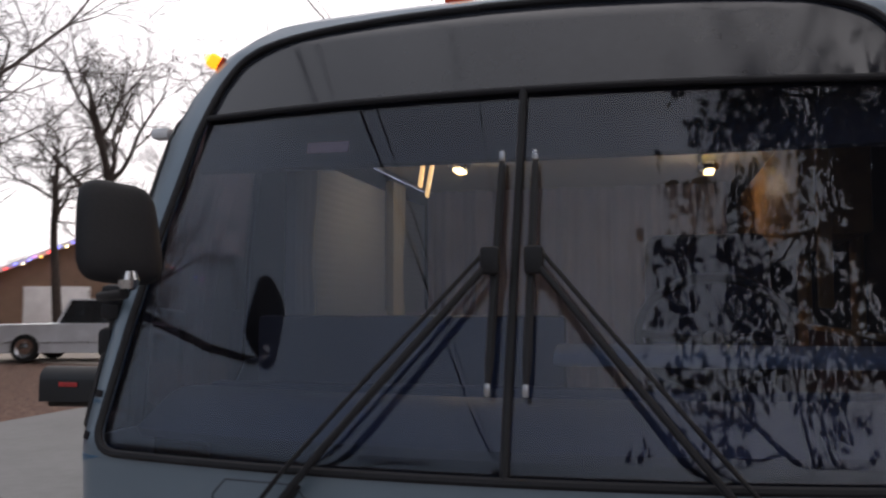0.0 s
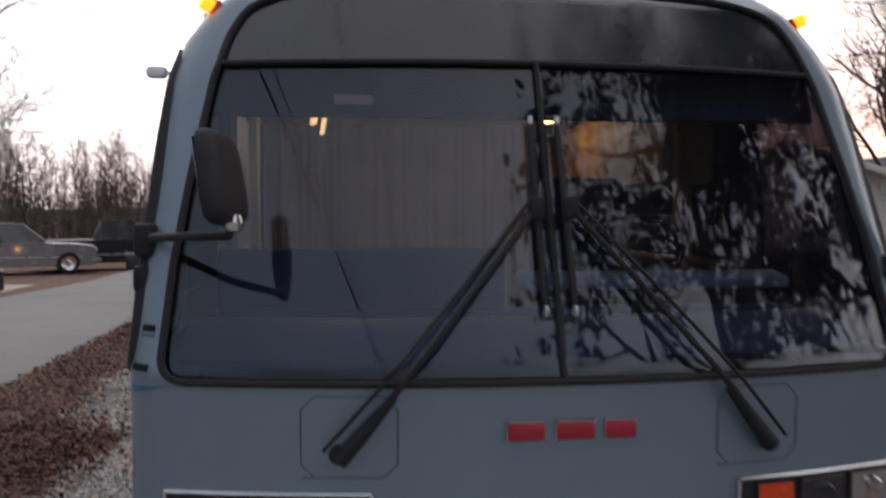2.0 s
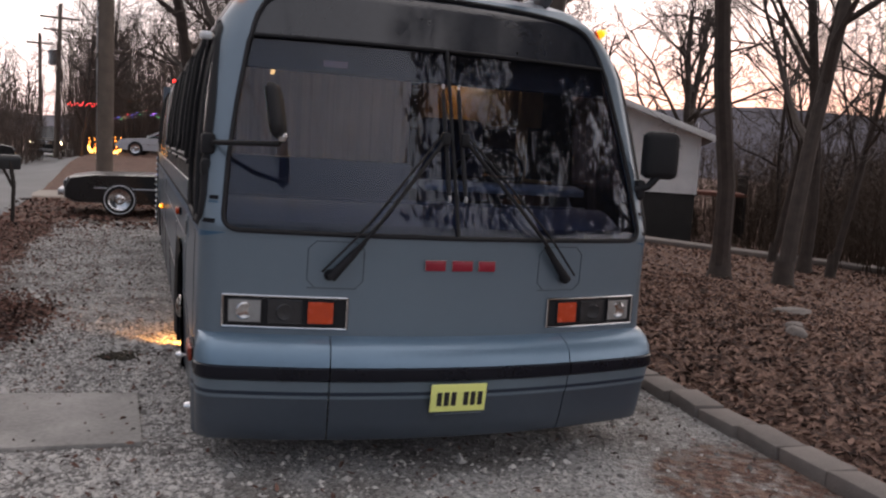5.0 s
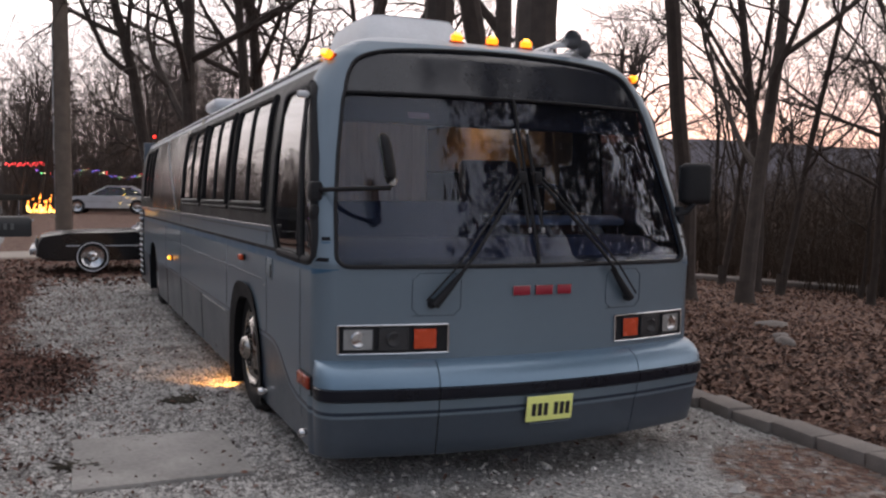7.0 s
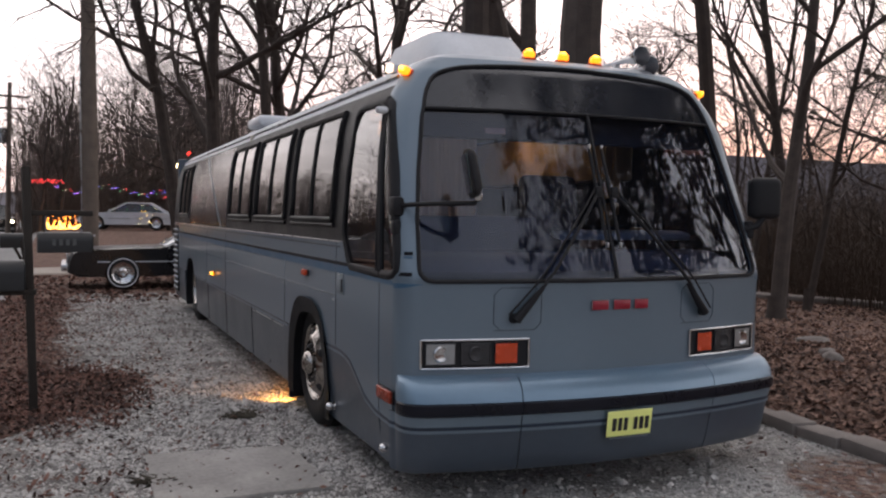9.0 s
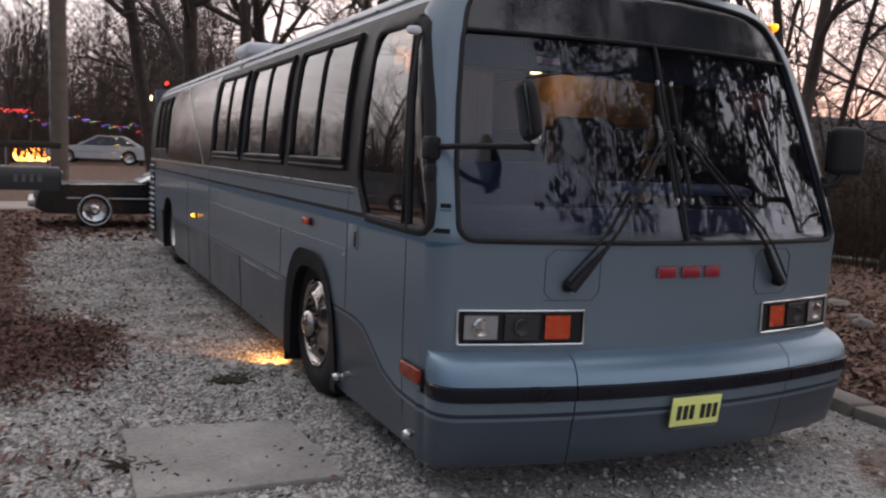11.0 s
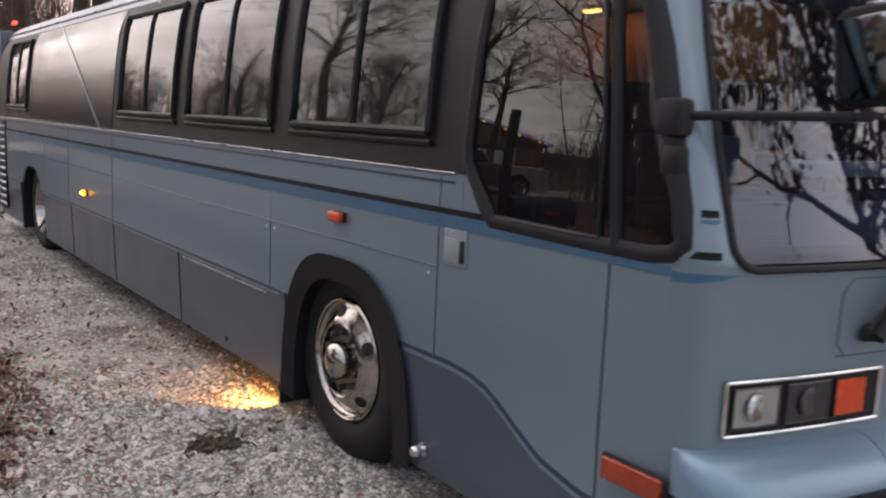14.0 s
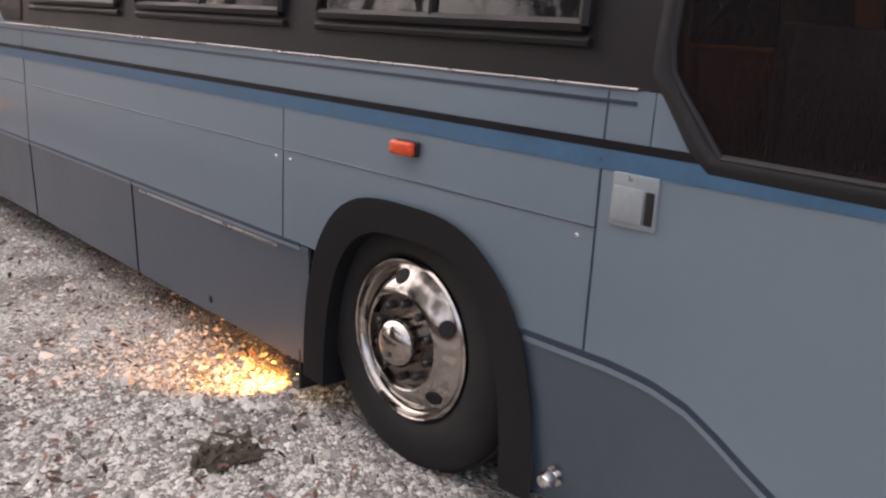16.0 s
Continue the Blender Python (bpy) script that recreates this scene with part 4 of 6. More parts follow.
def mirrors():
    head = pose(-0.985, -0.02, 1.845, -10, 3, 73)

    def shell(u, v):
        # a rounded shield: flat towards the glass, bulged on its back, narrower at the top
        w = 0.132 * (1 - 0.16 * (v + 1) / 2)
        c, d = math.copysign(abs(math.cos(u)) ** 0.55, math.cos(u)), math.copysign(abs(math.sin(u)) ** 0.8, math.sin(u))
        r = (1 - abs(v) ** 5) ** 0.4
        return head @ Vector((w * c * (0.35 + 0.65 * r), (-0.048 if d < 0 else 0.012) * abs(d) * r, 0.132 * v))

    m = part("wing_mirror", sheet(shell, steps(0, 2 * math.pi, 32), [-1, -0.97, -0.93, -0.87, -0.78, -0.6, -0.3, 0, 0.3, 0.6, 0.78, 0.87, 0.93, 0.97, 1]), RUBBER, bus, "tall black wing mirror on an arm")
    glass_ = box((0, 0.014, 0), (0.2, 0.006, 0.215), 0.04, seg=3)
    bmesh.ops.transform(glass_, matrix=head, verts=glass_.verts)
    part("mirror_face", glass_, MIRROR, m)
    part("mirror_arm", tube([(-1.235, 0.35, 1.675), (-1.20, 0.24, 1.68), (-1.10, 0.08, 1.685), (-0.955, -0.03, 1.69), (-0.94, -0.035, 1.74)], 0.014, 10), RUBBER, m)
    part("mirror_ball", lathe([(0, 0.03), (0.02, 0.022), (0.028, 0), (0.02, -0.022), (0, -0.03)], 14, pose(-0.94, -0.035, 1.725)), CHROME, m)
    part("mirror_bracket", box((-1.252, 0.38, 1.67), (0.07, 0.10, 0.11), 0.02), RUBBER, m)
    part("mirror_bracket", box((-1.262, 0.36, 1.55), (0.05, 0.08, 0.09), 0.02), RUBBER, m)
    r = part("wing_mirror", box((1.34, 0.27, 1.76), (0.22, 0.10, 0.28), 0.05, (0, 0, -10), 4), RUBBER, bus, "square black wing mirror")
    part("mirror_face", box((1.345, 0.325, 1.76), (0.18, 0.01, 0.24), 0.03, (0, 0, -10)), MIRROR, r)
    part("mirror_arm", tube([(1.20, 0.30, 1.55), (1.27, 0.27, 1.57), (1.32, 0.26, 1.63)], 0.022, 10), RUBBER, r)
    part("mirror_bracket", box((1.235, 0.31, 1.55), (0.06, 0.08, 0.12), 0.02), RUBBER, r)
    cam_ = part("side_camera", box((-1.26, 0.62, 2.235), (0.07, 0.05, 0.04), 0.015), WHITE, bus, "small white camera on a stalk")
    part("stalk", tube([(-1.19, 0.64, 2.235), (-1.25, 0.62, 2.235)], 0.007, 6), STEEL, cam_)


mirrors()


def side_details():
    for sg in (-1, 1):
        latch = part("door_latch", box(side(sg, 1.325, 1.16, 0.002), (0.012, 0.14, 0.14), 0.005), mat("pale plastic latch", (0.22, 0.25, 0.27), 0.6, spec=0.3), bus, "recessed paddle door latch")
        part("paddle", box(side(sg, 1.34, 1.15, 0.008), (0.008, 0.095, 0.09), 0.004), mat("pale paddle", (0.25, 0.28, 0.30), 0.65, spec=0.2), latch)
        part("finger_slot", box(side(sg, 1.275, 1.15, 0.010), (0.008, 0.024, 0.085), 0.003), RUBBER, latch)
        part("latch_screw", lathe([(0, 0.004), (0.006, 0.003), (0.007, 0)], 10, Matrix.Translation(side(sg, 1.34, 1.218, 0.008)) @ pose(0, 0, 0, 0, 90 * sg, 0)), STEEL, latch)
        for y, z0, z1 in ((1.44, 0.72, 1.43), (2.96, 0.715, 1.07), (5.97, 0.715, 1.40), (7.46, 0.715, 1.40), (0.548, 0.47, 1.22)):
            part("panel_seam", tube([side(sg, y, z, 0.0) for z in steps(z0, z1, 6)], 0.0028, 6), NAVY_LINE, bus)
        for y in (4.40, 5.96, 7.37):
            part("panel_seam", tube([side(sg, y, z, -0.012 * (0.71 - z) / 0.5) for z in steps(0.215, 0.705, 5)], 0.005, 6), BLACK_STRIPE, bus)
        part("trim_strip", box(side(sg, 3.65, 0.672, 0.003), (0.006, 1.3, 0.012), 0.002), STEEL, bus)
        for y, z in ((1.50, 1.035), (3.01, 1.035), (2.91, 1.035)):
            part("panel_stud", lathe([(0, 0.006), (0.006, 0.005), (0.009, 0)], 10, Matrix.Translation(side(sg, y, z)) @ pose(0, 0, 0, 0, 90 * sg, 0)), STEEL, bus)
        for p in ((1.51, 0.30), (0.40, 0.295)):
            part("tow_eye", lathe([(0, 0.06), (0.018, 0.055), (0.026, 0.04), (0.026, 0.02), (0.012, 0.012), (0.012, 0.0), (0.03, -0.002)], 16, Matrix.Translation(side(sg, p[0], p[1], -0.005)) @ pose(0, 0, 0, 0, 90 * sg, 0)), CHROME, bus, "chrome ball stud low on the body")
        grille = part("rear_grille", box(side(sg, 10.95, 0.85, 0.002), (0.02, 0.55, 1.1), 0.01), RUBBER, bus, "louvred engine grille")
        for k in range(12):
            part("louvre", box(side(sg, 10.95, 0.36 + k * 0.088, 0.016), (0.03, 0.54, 0.03), 0.008, (0, 30 * sg, 0)), PAINT, grille)
        ends = [bend(1.3, t) for t in BEND]
        for lo, hi, m, lab in ((1.399, 1.418, BLACK_STRIPE, "black stripe wrapping the corner"), (1.383, 1.392, STRIPE, "thin blue stripe"), (1.284, 1.305, BLACK_STRIPE, "black stripe wrapping the corner")):
            def wrap(q, z):
                e, last = pane_edge(max(z, 1.326)), across(min(door_front(z), side_from(z)), z)
                return front(sg * (e + (last - e) * (0.42 + 0.58 * q)), z, 0.004)

            part("corner_line", sheet(wrap, steps(0, 1, 6), [lo, hi], 0.002, (0, -1, 0)), m, bus, lab)
        part("corner_stripe", sheet(lambda q, z: side(sg, side_from(z) + (0.56 - side_from(z)) * q, z, 0.003), [0, 0.5, 1], [1.227, 1.255], 0.002, (sg, 0, 0)), STRIPE, bus, "blue stripe end")
        part("corner_stripe", sheet(lambda s, q: front(sg * s, 1.243 - 0.03 * q * (s - 0.90) / 0.10, 0.003), [0.90, 0.92] + ends, [1, 0], 0.002, (0, -1, 0)), STRIPE, bus, "blue stripe tapering off round the corner")


side_details()


def interior():
    part("dashboard", sheet(lambda x, q: (x, 0.16 + 0.13 * x * x + 0.55 * q, 1.30 + 0.10 * math.sin(q * 3.0)), steps(-1.15, 1.15, 14), steps(0, 1, 6), 0.03, (0, 0, 1)), NAVY, bus, "dark dashboard behind the windscreen")
    part("dash_front", box((0, 0.78, 1.15), (2.3, 0.06, 0.5), 0.02), NAVY, bus)
    part("instrument_cowl", box((0.57, 0.80, 1.50), (1.08, 0.13, 0.045), 0.015, (12, 0, 0)), COWL, bus, "pale instrument cowl behind the windscreen")
    part("cab_floor", box((0, 2.4, 0.85), (2.4, 4.2, 0.05), 0.0), DARK_IN, bus)
    part("cab_partition", box((-0.54, 1.08, 1.22), (1.16, 0.05, 0.80), 0.02), NAVY, bus)
    part("visor_panel", box((0, 0.62, 2.2), (2.2, 0.03, 0.24), 0.01, (-20, 0, 0)), DARK_IN, bus)
    part("cab_ceiling", box((0, 3.1, 2.42), (2.2, 4.8, 0.03), 0.0), CREAM, bus)
    part("curtain", sheet(lambda u, z: (-1.12 + 1.9 * u, 3.6 + 0.03 * math.sin(u * 62) + 0.012 * math.sin(u * 171), z), steps(0, 1, 160), steps(0.9, 2.40, 4), 0.004), CURTAIN, bus, "pleated mauve-grey privacy curtain")
    part("side_lining", box((-1.15, 2.5, 1.45), (0.03, 2.2, 0.35), 0.01), CURTAIN, bus)
    # pale sheets added inside the opaque panes, standing in for daylight through them
    for a, b in ((1.58, 2.70), (2.98, 3.55)):
        part("window_light", sheet(lambda y, z: (-1.135 + 0.0015 * math.sin(z * 180), y, z), steps(a, b, 3), steps(1.60, 2.30, 60), 0.003), WINDOW_PALE, bus, "pale blue-grey sheet in place of daylight through a window")
    for y in (1.47, 2.84):
        part("tied_curtain", sheet(lambda u, z: (-1.10 + 0.03 * math.cos(u * 19) - 0.02, y - 0.12 + 0.24 * u * (1 - 0.25 * math.exp(-((z - 1.85) / 0.2) ** 2)), z), steps(0, 1, 30), steps(1.3, 2.36, 8), 0.004), CREAM, bus, "cream curtain tied beside a window")
    part("cabinet", box((0.99, 2.65, 2.12), (0.26, 2.4, 0.42), 0.02), WOOD_IN, bus, "honey coloured wood wall cabinet")
    part("cabinet_edge", box((0.945, 1.43, 1.98), (0.05, 0.05, 0.68), 0.01), WOOD_IN, bus, "pale wood edge post")
    for y, w in ((1.80, 0.14), (3.07, 0.3)):
        part("wood_post", box((1.13, y, 1.8), (0.03, w, 0.9), 0.01), WOOD_IN, bus, "honey wood post between windows")
    part("wainscot", box((1.135, 2.45, 1.20), (0.03, 2.3, 0.66), 0.008), WOOD_RED, bus, "dark red-brown wood panelling below the windows")
    part("wainscot_rail", box((1.125, 2.45, 1.535), (0.05, 2.3, 0.022), 0.006), WOOD_IN, bus, "thin honey wood rail")
    part("back_wall", box((0.0, 5.2, 1.65), (2.3, 0.05, 1.6), 0.0), CREAM, bus)
    seat = part("driver_seat", box((0.55, 1.5, 1.28), (0.5, 0.48, 0.14), 0.05, seg=3), NAVY, bus, "driver's seat")
    part("backrest", box((0.55, 1.76, 1.62), (0.5, 0.13, 0.66), 0.06, (-8, 0, 0), 3), NAVY, seat)
    m = pose(0.52, 0.98, 1.56, -50, 0, 0)
    ringp = [m @ Vector((0.235 * math.cos(a), 0.235 * math.sin(a), 0)) for a in steps(0, 2 * math.pi, 40)]
    st = part("steering_wheel", tube(ringp, 0.016, 10), RUBBER, bus, "large black steering wheel")
    part("wheel_spokes", tube([m @ Vector((-0.23, 0, 0)), m @ Vector((0, 0, -0.03)), m @ Vector((0.23, 0, 0))], 0.014, 8), RUBBER, st)
    part("steering_column", tube([m @ Vector((0, 0, -0.02)), m @ Vector((0, 0, -0.4))], 0.035, 10), RUBBER, st)
    strip_glow = mat("warm strip lamp", (1.0, 0.55, 0.18), 0.4, 0.0, 0.05, 5, emit=2.6)
    lampshade = part("reading_lamp", box((-0.75, 2.07, 2.285), (0.02, 0.09, 0.12), 0.008, (0, 8, 14)), strip_glow, bus, "glowing two-leaved reading lamp")
    part("lamp_leaf", box((-0.70, 2.03, 2.25), (0.016, 0.06, 0.16), 0.006, (0, 10, 10)), strip_glow, lampshade)
    part("visor_sticker", box((-0.60, 0.45, 2.13), (0.13, 0.004, 0.035), 0.0, (-20, 0, 0)), mat("pink sticker", (0.7, 0.35, 0.28), 0.6), bus, "small pink label inside the windscreen")
    for x, y in ((-0.6, 2.25), (0.62, 2.6)):
        lamp = part("ceiling_lamp", lathe([(0, 0), (0.05, 0.0), (0.06, 0.03), (0.03, 0.05)], 20, pose(x, y, 2.33)), STEEL, bus, "small warm ceiling lamp")
        part("lamp_glass", box((x, y, 2.325), (0.05, 0.12, 0.02), 0.008), WARM_LAMP, lamp)
        lt = new("lamp_light", bpy.data.lights.new("lamp_light", "POINT"))
        lt.data.energy, lt.data.color, lt.data.shadow_soft_size = (5.0 if x < 0 else 2.2), (1.0, 0.66, 0.36), 0.05
        lt.location = (x, y, 2.26)
        lt.parent = bus


interior()

# lamp under the sill behind the front wheel, lighting the gravel
ul = part("sill_lamp", lathe([(0, 0.03), (0.028, 0.028), (0.032, 0.0), (0.03, -0.04), (0.012, -0.05)], 16, pose(-1.20, 2.93, 0.135, 120, 0, 20)), RUBBER, bus, "small black lamp under the sill")
part("lamp_glass", lathe([(0, 0.0), (0.022, 0.0)], 14, pose(-1.195, 2.965, 0.118, 120, 0, 20)), WARM_LAMP, ul)
lt = new("sill_light", bpy.data.lights.new("sill_light", "SPOT"))
lt.data.energy, lt.data.color, lt.data.shadow_soft_size, lt.data.spot_size, lt.data.spot_blend = 26.0, (1.0, 0.42, 0.09), 0.02, radians(88), 0.8
lt.matrix_world = look((-1.21, 2.98, 0.12), (-1.34, 3.45, 0.0))
lt.parent = bus

# ---- materials of the place ----
BARK = mat("grey-brown bark", (0.058, 0.045, 0.039), 0.95, 0.0, 0.35, 6, 0.6, 40)
LEAF_DRY = mat("dry oak leaves", (0.085, 0.047, 0.036), 0.9, 0.0, 0.5, 2, isle=0.9, col2=(0.30, 0.185, 0.14))
LEAF_RED = mat("damp red-brown leaves", (0.06, 0.028, 0.022), 0.85, 0.0, 0.5, 2, isle=0.9, col2=(0.2, 0.105, 0.08))
LEAF_TREE = mat("dark oak leaves", (0.035, 0.03, 0.015), 0.8, 0.0, 0.5, 2, isle=0.6, col2=(0.1, 0.07, 0.03))
STONE = mat("crushed limestone", (0.29, 0.27, 0.255), 0.9, 0.0, 0.45, 4, isle=0.9, col2=(0.60, 0.57, 0.54))
CONCRETE = mat("cast concrete", (0.2, 0.175, 0.16), 0.92, 0.0, 0.2, 5, 0.5, 90, each=0.35)
SLAB = mat("weathered board", (0.29, 0.275, 0.26), 0.9, 0.0, 0.38, 2.2, 0.4, 60)
ASPHALT = mat("worn pale asphalt", (0.2, 0.2, 0.2), 0.9, 0.0, 0.18, 0.5, 0.4, 60)
APRON = mat("concrete apron", (0.34, 0.30, 0.26), 0.9, 0.0, 0.15, 0.8, 0.3, 50)
POLE = mat("weathered pole timber", (0.15, 0.12, 0.10), 0.9, 0.0, 0.25, 4, 0.4, 50)
POST = mat("dark treated timber", (0.03, 0.024, 0.02), 0.85, 0.0, 0.3, 8, 0.3, 60)
BOX_BLACK = mat("black mailbox enamel", (0.012, 0.012, 0.013), 0.4, 0.1, 0.2, 6, 0.05, 60)
SIDING = mat("white board siding", (0.86, 0.85, 0.84), 0.7, 0.0, 0.1, 2, 0.2, 60)
ROOFING = mat("grey shingles", (0.12, 0.105, 0.1), 0.9, 0.0, 0.25, 3, 0.4, 40)
FOUND = mat("dark basement wall", (0.03, 0.028, 0.027), 0.9, 0.0, 0.3, 2)
BRICK = mat("tan brick wall", (0.26, 0.17, 0.12), 0.9, 0.0, 0.2, 2, 0.3, 30)
CAR_BLACK = mat("black car paint", (0.008, 0.008, 0.010), 0.3, 0.0, 0.2, 2, coat=0.2, spec=0.3)
CAR_WHITE = mat("white car paint", (0.6, 0.62, 0.66), 0.25, 0.0, 0.06, 2, coat=0.6)
CAR_GREY = mat("grey car paint", (0.2, 0.2, 0.22), 0.25, 0.3, 0.08, 2, coat=0.6)
CAR_GLASS = mat("dark car glass", (0.02, 0.022, 0.025), 0.05, 0.0, 0.1, 2, spec=0.8)
# the ridge's haze is put into its blue-grey base colour
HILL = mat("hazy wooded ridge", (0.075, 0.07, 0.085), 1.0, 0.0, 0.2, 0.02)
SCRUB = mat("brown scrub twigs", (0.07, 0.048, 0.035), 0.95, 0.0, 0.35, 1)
# paler copy of the scrub twigs, with distance haze mixed into the colour
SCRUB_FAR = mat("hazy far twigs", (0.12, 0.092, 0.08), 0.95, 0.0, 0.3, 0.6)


def glow(name, col, strength):
    return mat(name, col, 0.5, 0.0, 0.02, 3, emit=strength)


# ---- road, apron, verge ----
def strip(name, left, right, lift, material, label, category):
    """A paved strip between two lines of (x, y), a few centimetres proud of the ground."""
    n = 40
    def line(pts, q):
        k = min(int(q * (len(pts) - 1)), len(pts) - 2)
        u = q * (len(pts) - 1) - k
        return pts[k][0] + (pts[k + 1][0] - pts[k][0]) * u, pts[k][1] + (pts[k + 1][1] - pts[k][1]) * u
    def at(q, u):
        a, b = line(left, q), line(right, q)
        x, y = a[0] + (b[0] - a[0]) * u, a[1] + (b[1] - a[1]) * u
        return x, y, ground_z(x, y) + lift - (0.05 if u in (0, 1) else 0)
    return tagged(part(name, sheet(at, steps(0, 1, n * 2), [0, 0.02, 0.25, 0.5, 0.75, 0.98, 1], 0.06, (0, 0, 1)), material, None), label, category, kind="structure")


strip("road", [(-9.2, -60), (-8.9, 0), (-8.4, 14), (-7.6, 24), (-8.2, 60), (-9.0, 120)], [(-4.6, -60), (-4.35, 0), (-4.05, 8), (-4.0, 13), (-4.6, 60), (-5.4, 120)], 0.035, ASPHALT, "pale worn asphalt road past the drive", "road")
strip("apron", [(-4.6, 19.6), (-1.0, 19.8)], [(-4.6, 22.0), (-1.0, 22.4)], 0.03, APRON, "tan concrete drive apron behind the bus", "pavement")
strip("driveway", [(-8.6, 18), (-30, 21)], [(-8.6, 22.5), (-30, 25)], 0.03, APRON, "pale driveway across the road", "pavement")


# ---- scattered stones and leaves ----
def scatter(n, area, keep, seed):
    rng = np.random.default_rng(seed)
    out = []
    while len(out) < n:
        xy = rng.uniform((area[0], area[2]), (area[1], area[3]), (4000, 2))
        for x, y in xy:
            if rng.random() < keep(x, y):
                out.append((x, y))
                if len(out) == n:
                    break
    return out, rng


def stones(n, area, size, seed, label):
    pts, rng = scatter(n, area, lambda x, y: zone(x, y) ** 2, seed)
    base = np.array([(1, 0, 0), (0, 1, 0), (-1, 0, 0), (0, -1, 0), (0, 0, 1), (0, 0, -0.4), (0.6, 0.6, 0.62)])
    tri = np.array([(0, 6, 4), (6, 1, 4), (1, 2, 4), (2, 3, 4), (3, 0, 4), (0, 1, 6)])
    v = np.zeros((n, 7, 3))
    for i, (x, y) in enumerate(pts):
        s = size * rng.lognormal(0, 0.42)
        a = rng.uniform(0, 6.28)
        rot = np.array([(math.cos(a), -math.sin(a), 0), (math.sin(a), math.cos(a), 0), (0, 0, 1)])
        v[i] = (base * rng.uniform(0.65, 1.3, (7, 3)) * (s, s * rng.uniform(0.55, 1), s * rng.uniform(0.4, 0.8))) @ rot.T + (x, y, ground_z(x, y) + s * 0.12)
    f = (tri[None] + 7 * np.arange(n)[:, None, None]).reshape(-1, 3)
    ob = new("gravel", data("gravel", v.reshape(-1, 3).tolist(), f.tolist(), STONE, False))
    return tagged(ob, label, "gravel", kind="stuff")


def leaves(n, area, keep, size, seed, label, lift=0.0):
    pts, rng = scatter(n, area, keep, seed)
    v, f = [], []
    for i, (x, y) in enumerate(pts):
        s = size * rng.uniform(0.6, 1.3)
        m = Matrix.Translation((x, y, ground_z(x, y) + lift + 0.012 + 0.02 * rng.random())) @ Euler((rng.normal(0, 0.45), rng.normal(0, 0.45), rng.uniform(0, 6.28))).to_matrix().to_4x4()
        c = rng.uniform(-0.1, 0.35) * s
        for p in ((-s, 0, 0), (-0.35 * s, -0.42 * s, c), (0.4 * s, -0.36 * s, c), (s, 0, 0.1 * s), (0.4 * s, 0.36 * s, c), (-0.35 * s, 0.42 * s, c)):
            v.append(tuple(m @ Vector(p)))
        o = i * 6
        f += [(o, o + 1, o + 2, o + 3), (o, o + 3, o + 4, o + 5)]
    return tagged(new("fallen_leaf", data("fallen_leaf", v, f, LEAF_RED if area[0] < 2 else LEAF_DRY, False)), label, "leaves", kind="stuff")


stones(42000, (-3.2, -1.15, -0.4, 4.0), 0.0085, 11, "pale crushed limestone gravel of the drive")
stones(38000, (-3.9, 2.3, -2.6, 12.6), 0.012, 12, "pale crushed limestone gravel of the drive")
yard = lambda x, y: 1.0 - zone(x, y) if x > 2.3 + 0.03 * y else 0.0
leaves(30000, (2.25, 7.5, -2.5, 8.5), yard, 0.037, 21, "brown oak leaf litter covering the yard")
leaves(15000, (6, 20, 1, 22), lambda x, y: 1.0, 0.055, 22, "brown oak leaf litter under the trees")
leaves(5200, (-4.1, -2.0, -1, 13), lambda x, y: (1 - zone(x, y)) ** 1.5, 0.028, 23, "reddish leaf litter beside the drive")
leaves(6500, (-3.9, 2.2, -2, 13), lambda x, y: 1.0 if x < -2 else 0.4 if x < -1.4 else 0.2, 0.022, 24, "stray brown leaves on the gravel")
leaves(4600, (-3.9, -2.0, 2.2, 6.2), lambda x, y: max(0.0, 1.0 - math.hypot((x + 3.05) / 0.88, (y - 4.1) / 1.8) ** 2), 0.026, 26, "reddish heap of leaves on the gravel")
leaves(3200, (-4.2, 4, 12.0, 18.8), lambda x, y: 1.0, 0.06, 25, "leaf litter behind the bus")


# ---- trees ----
def twig_tubes(v, f, pts, rs, n):
    a, b = tube(pts, rs, n, False)
    o = len(v)
    v += a
    f += [tuple(i + o for i in q) for q in b]


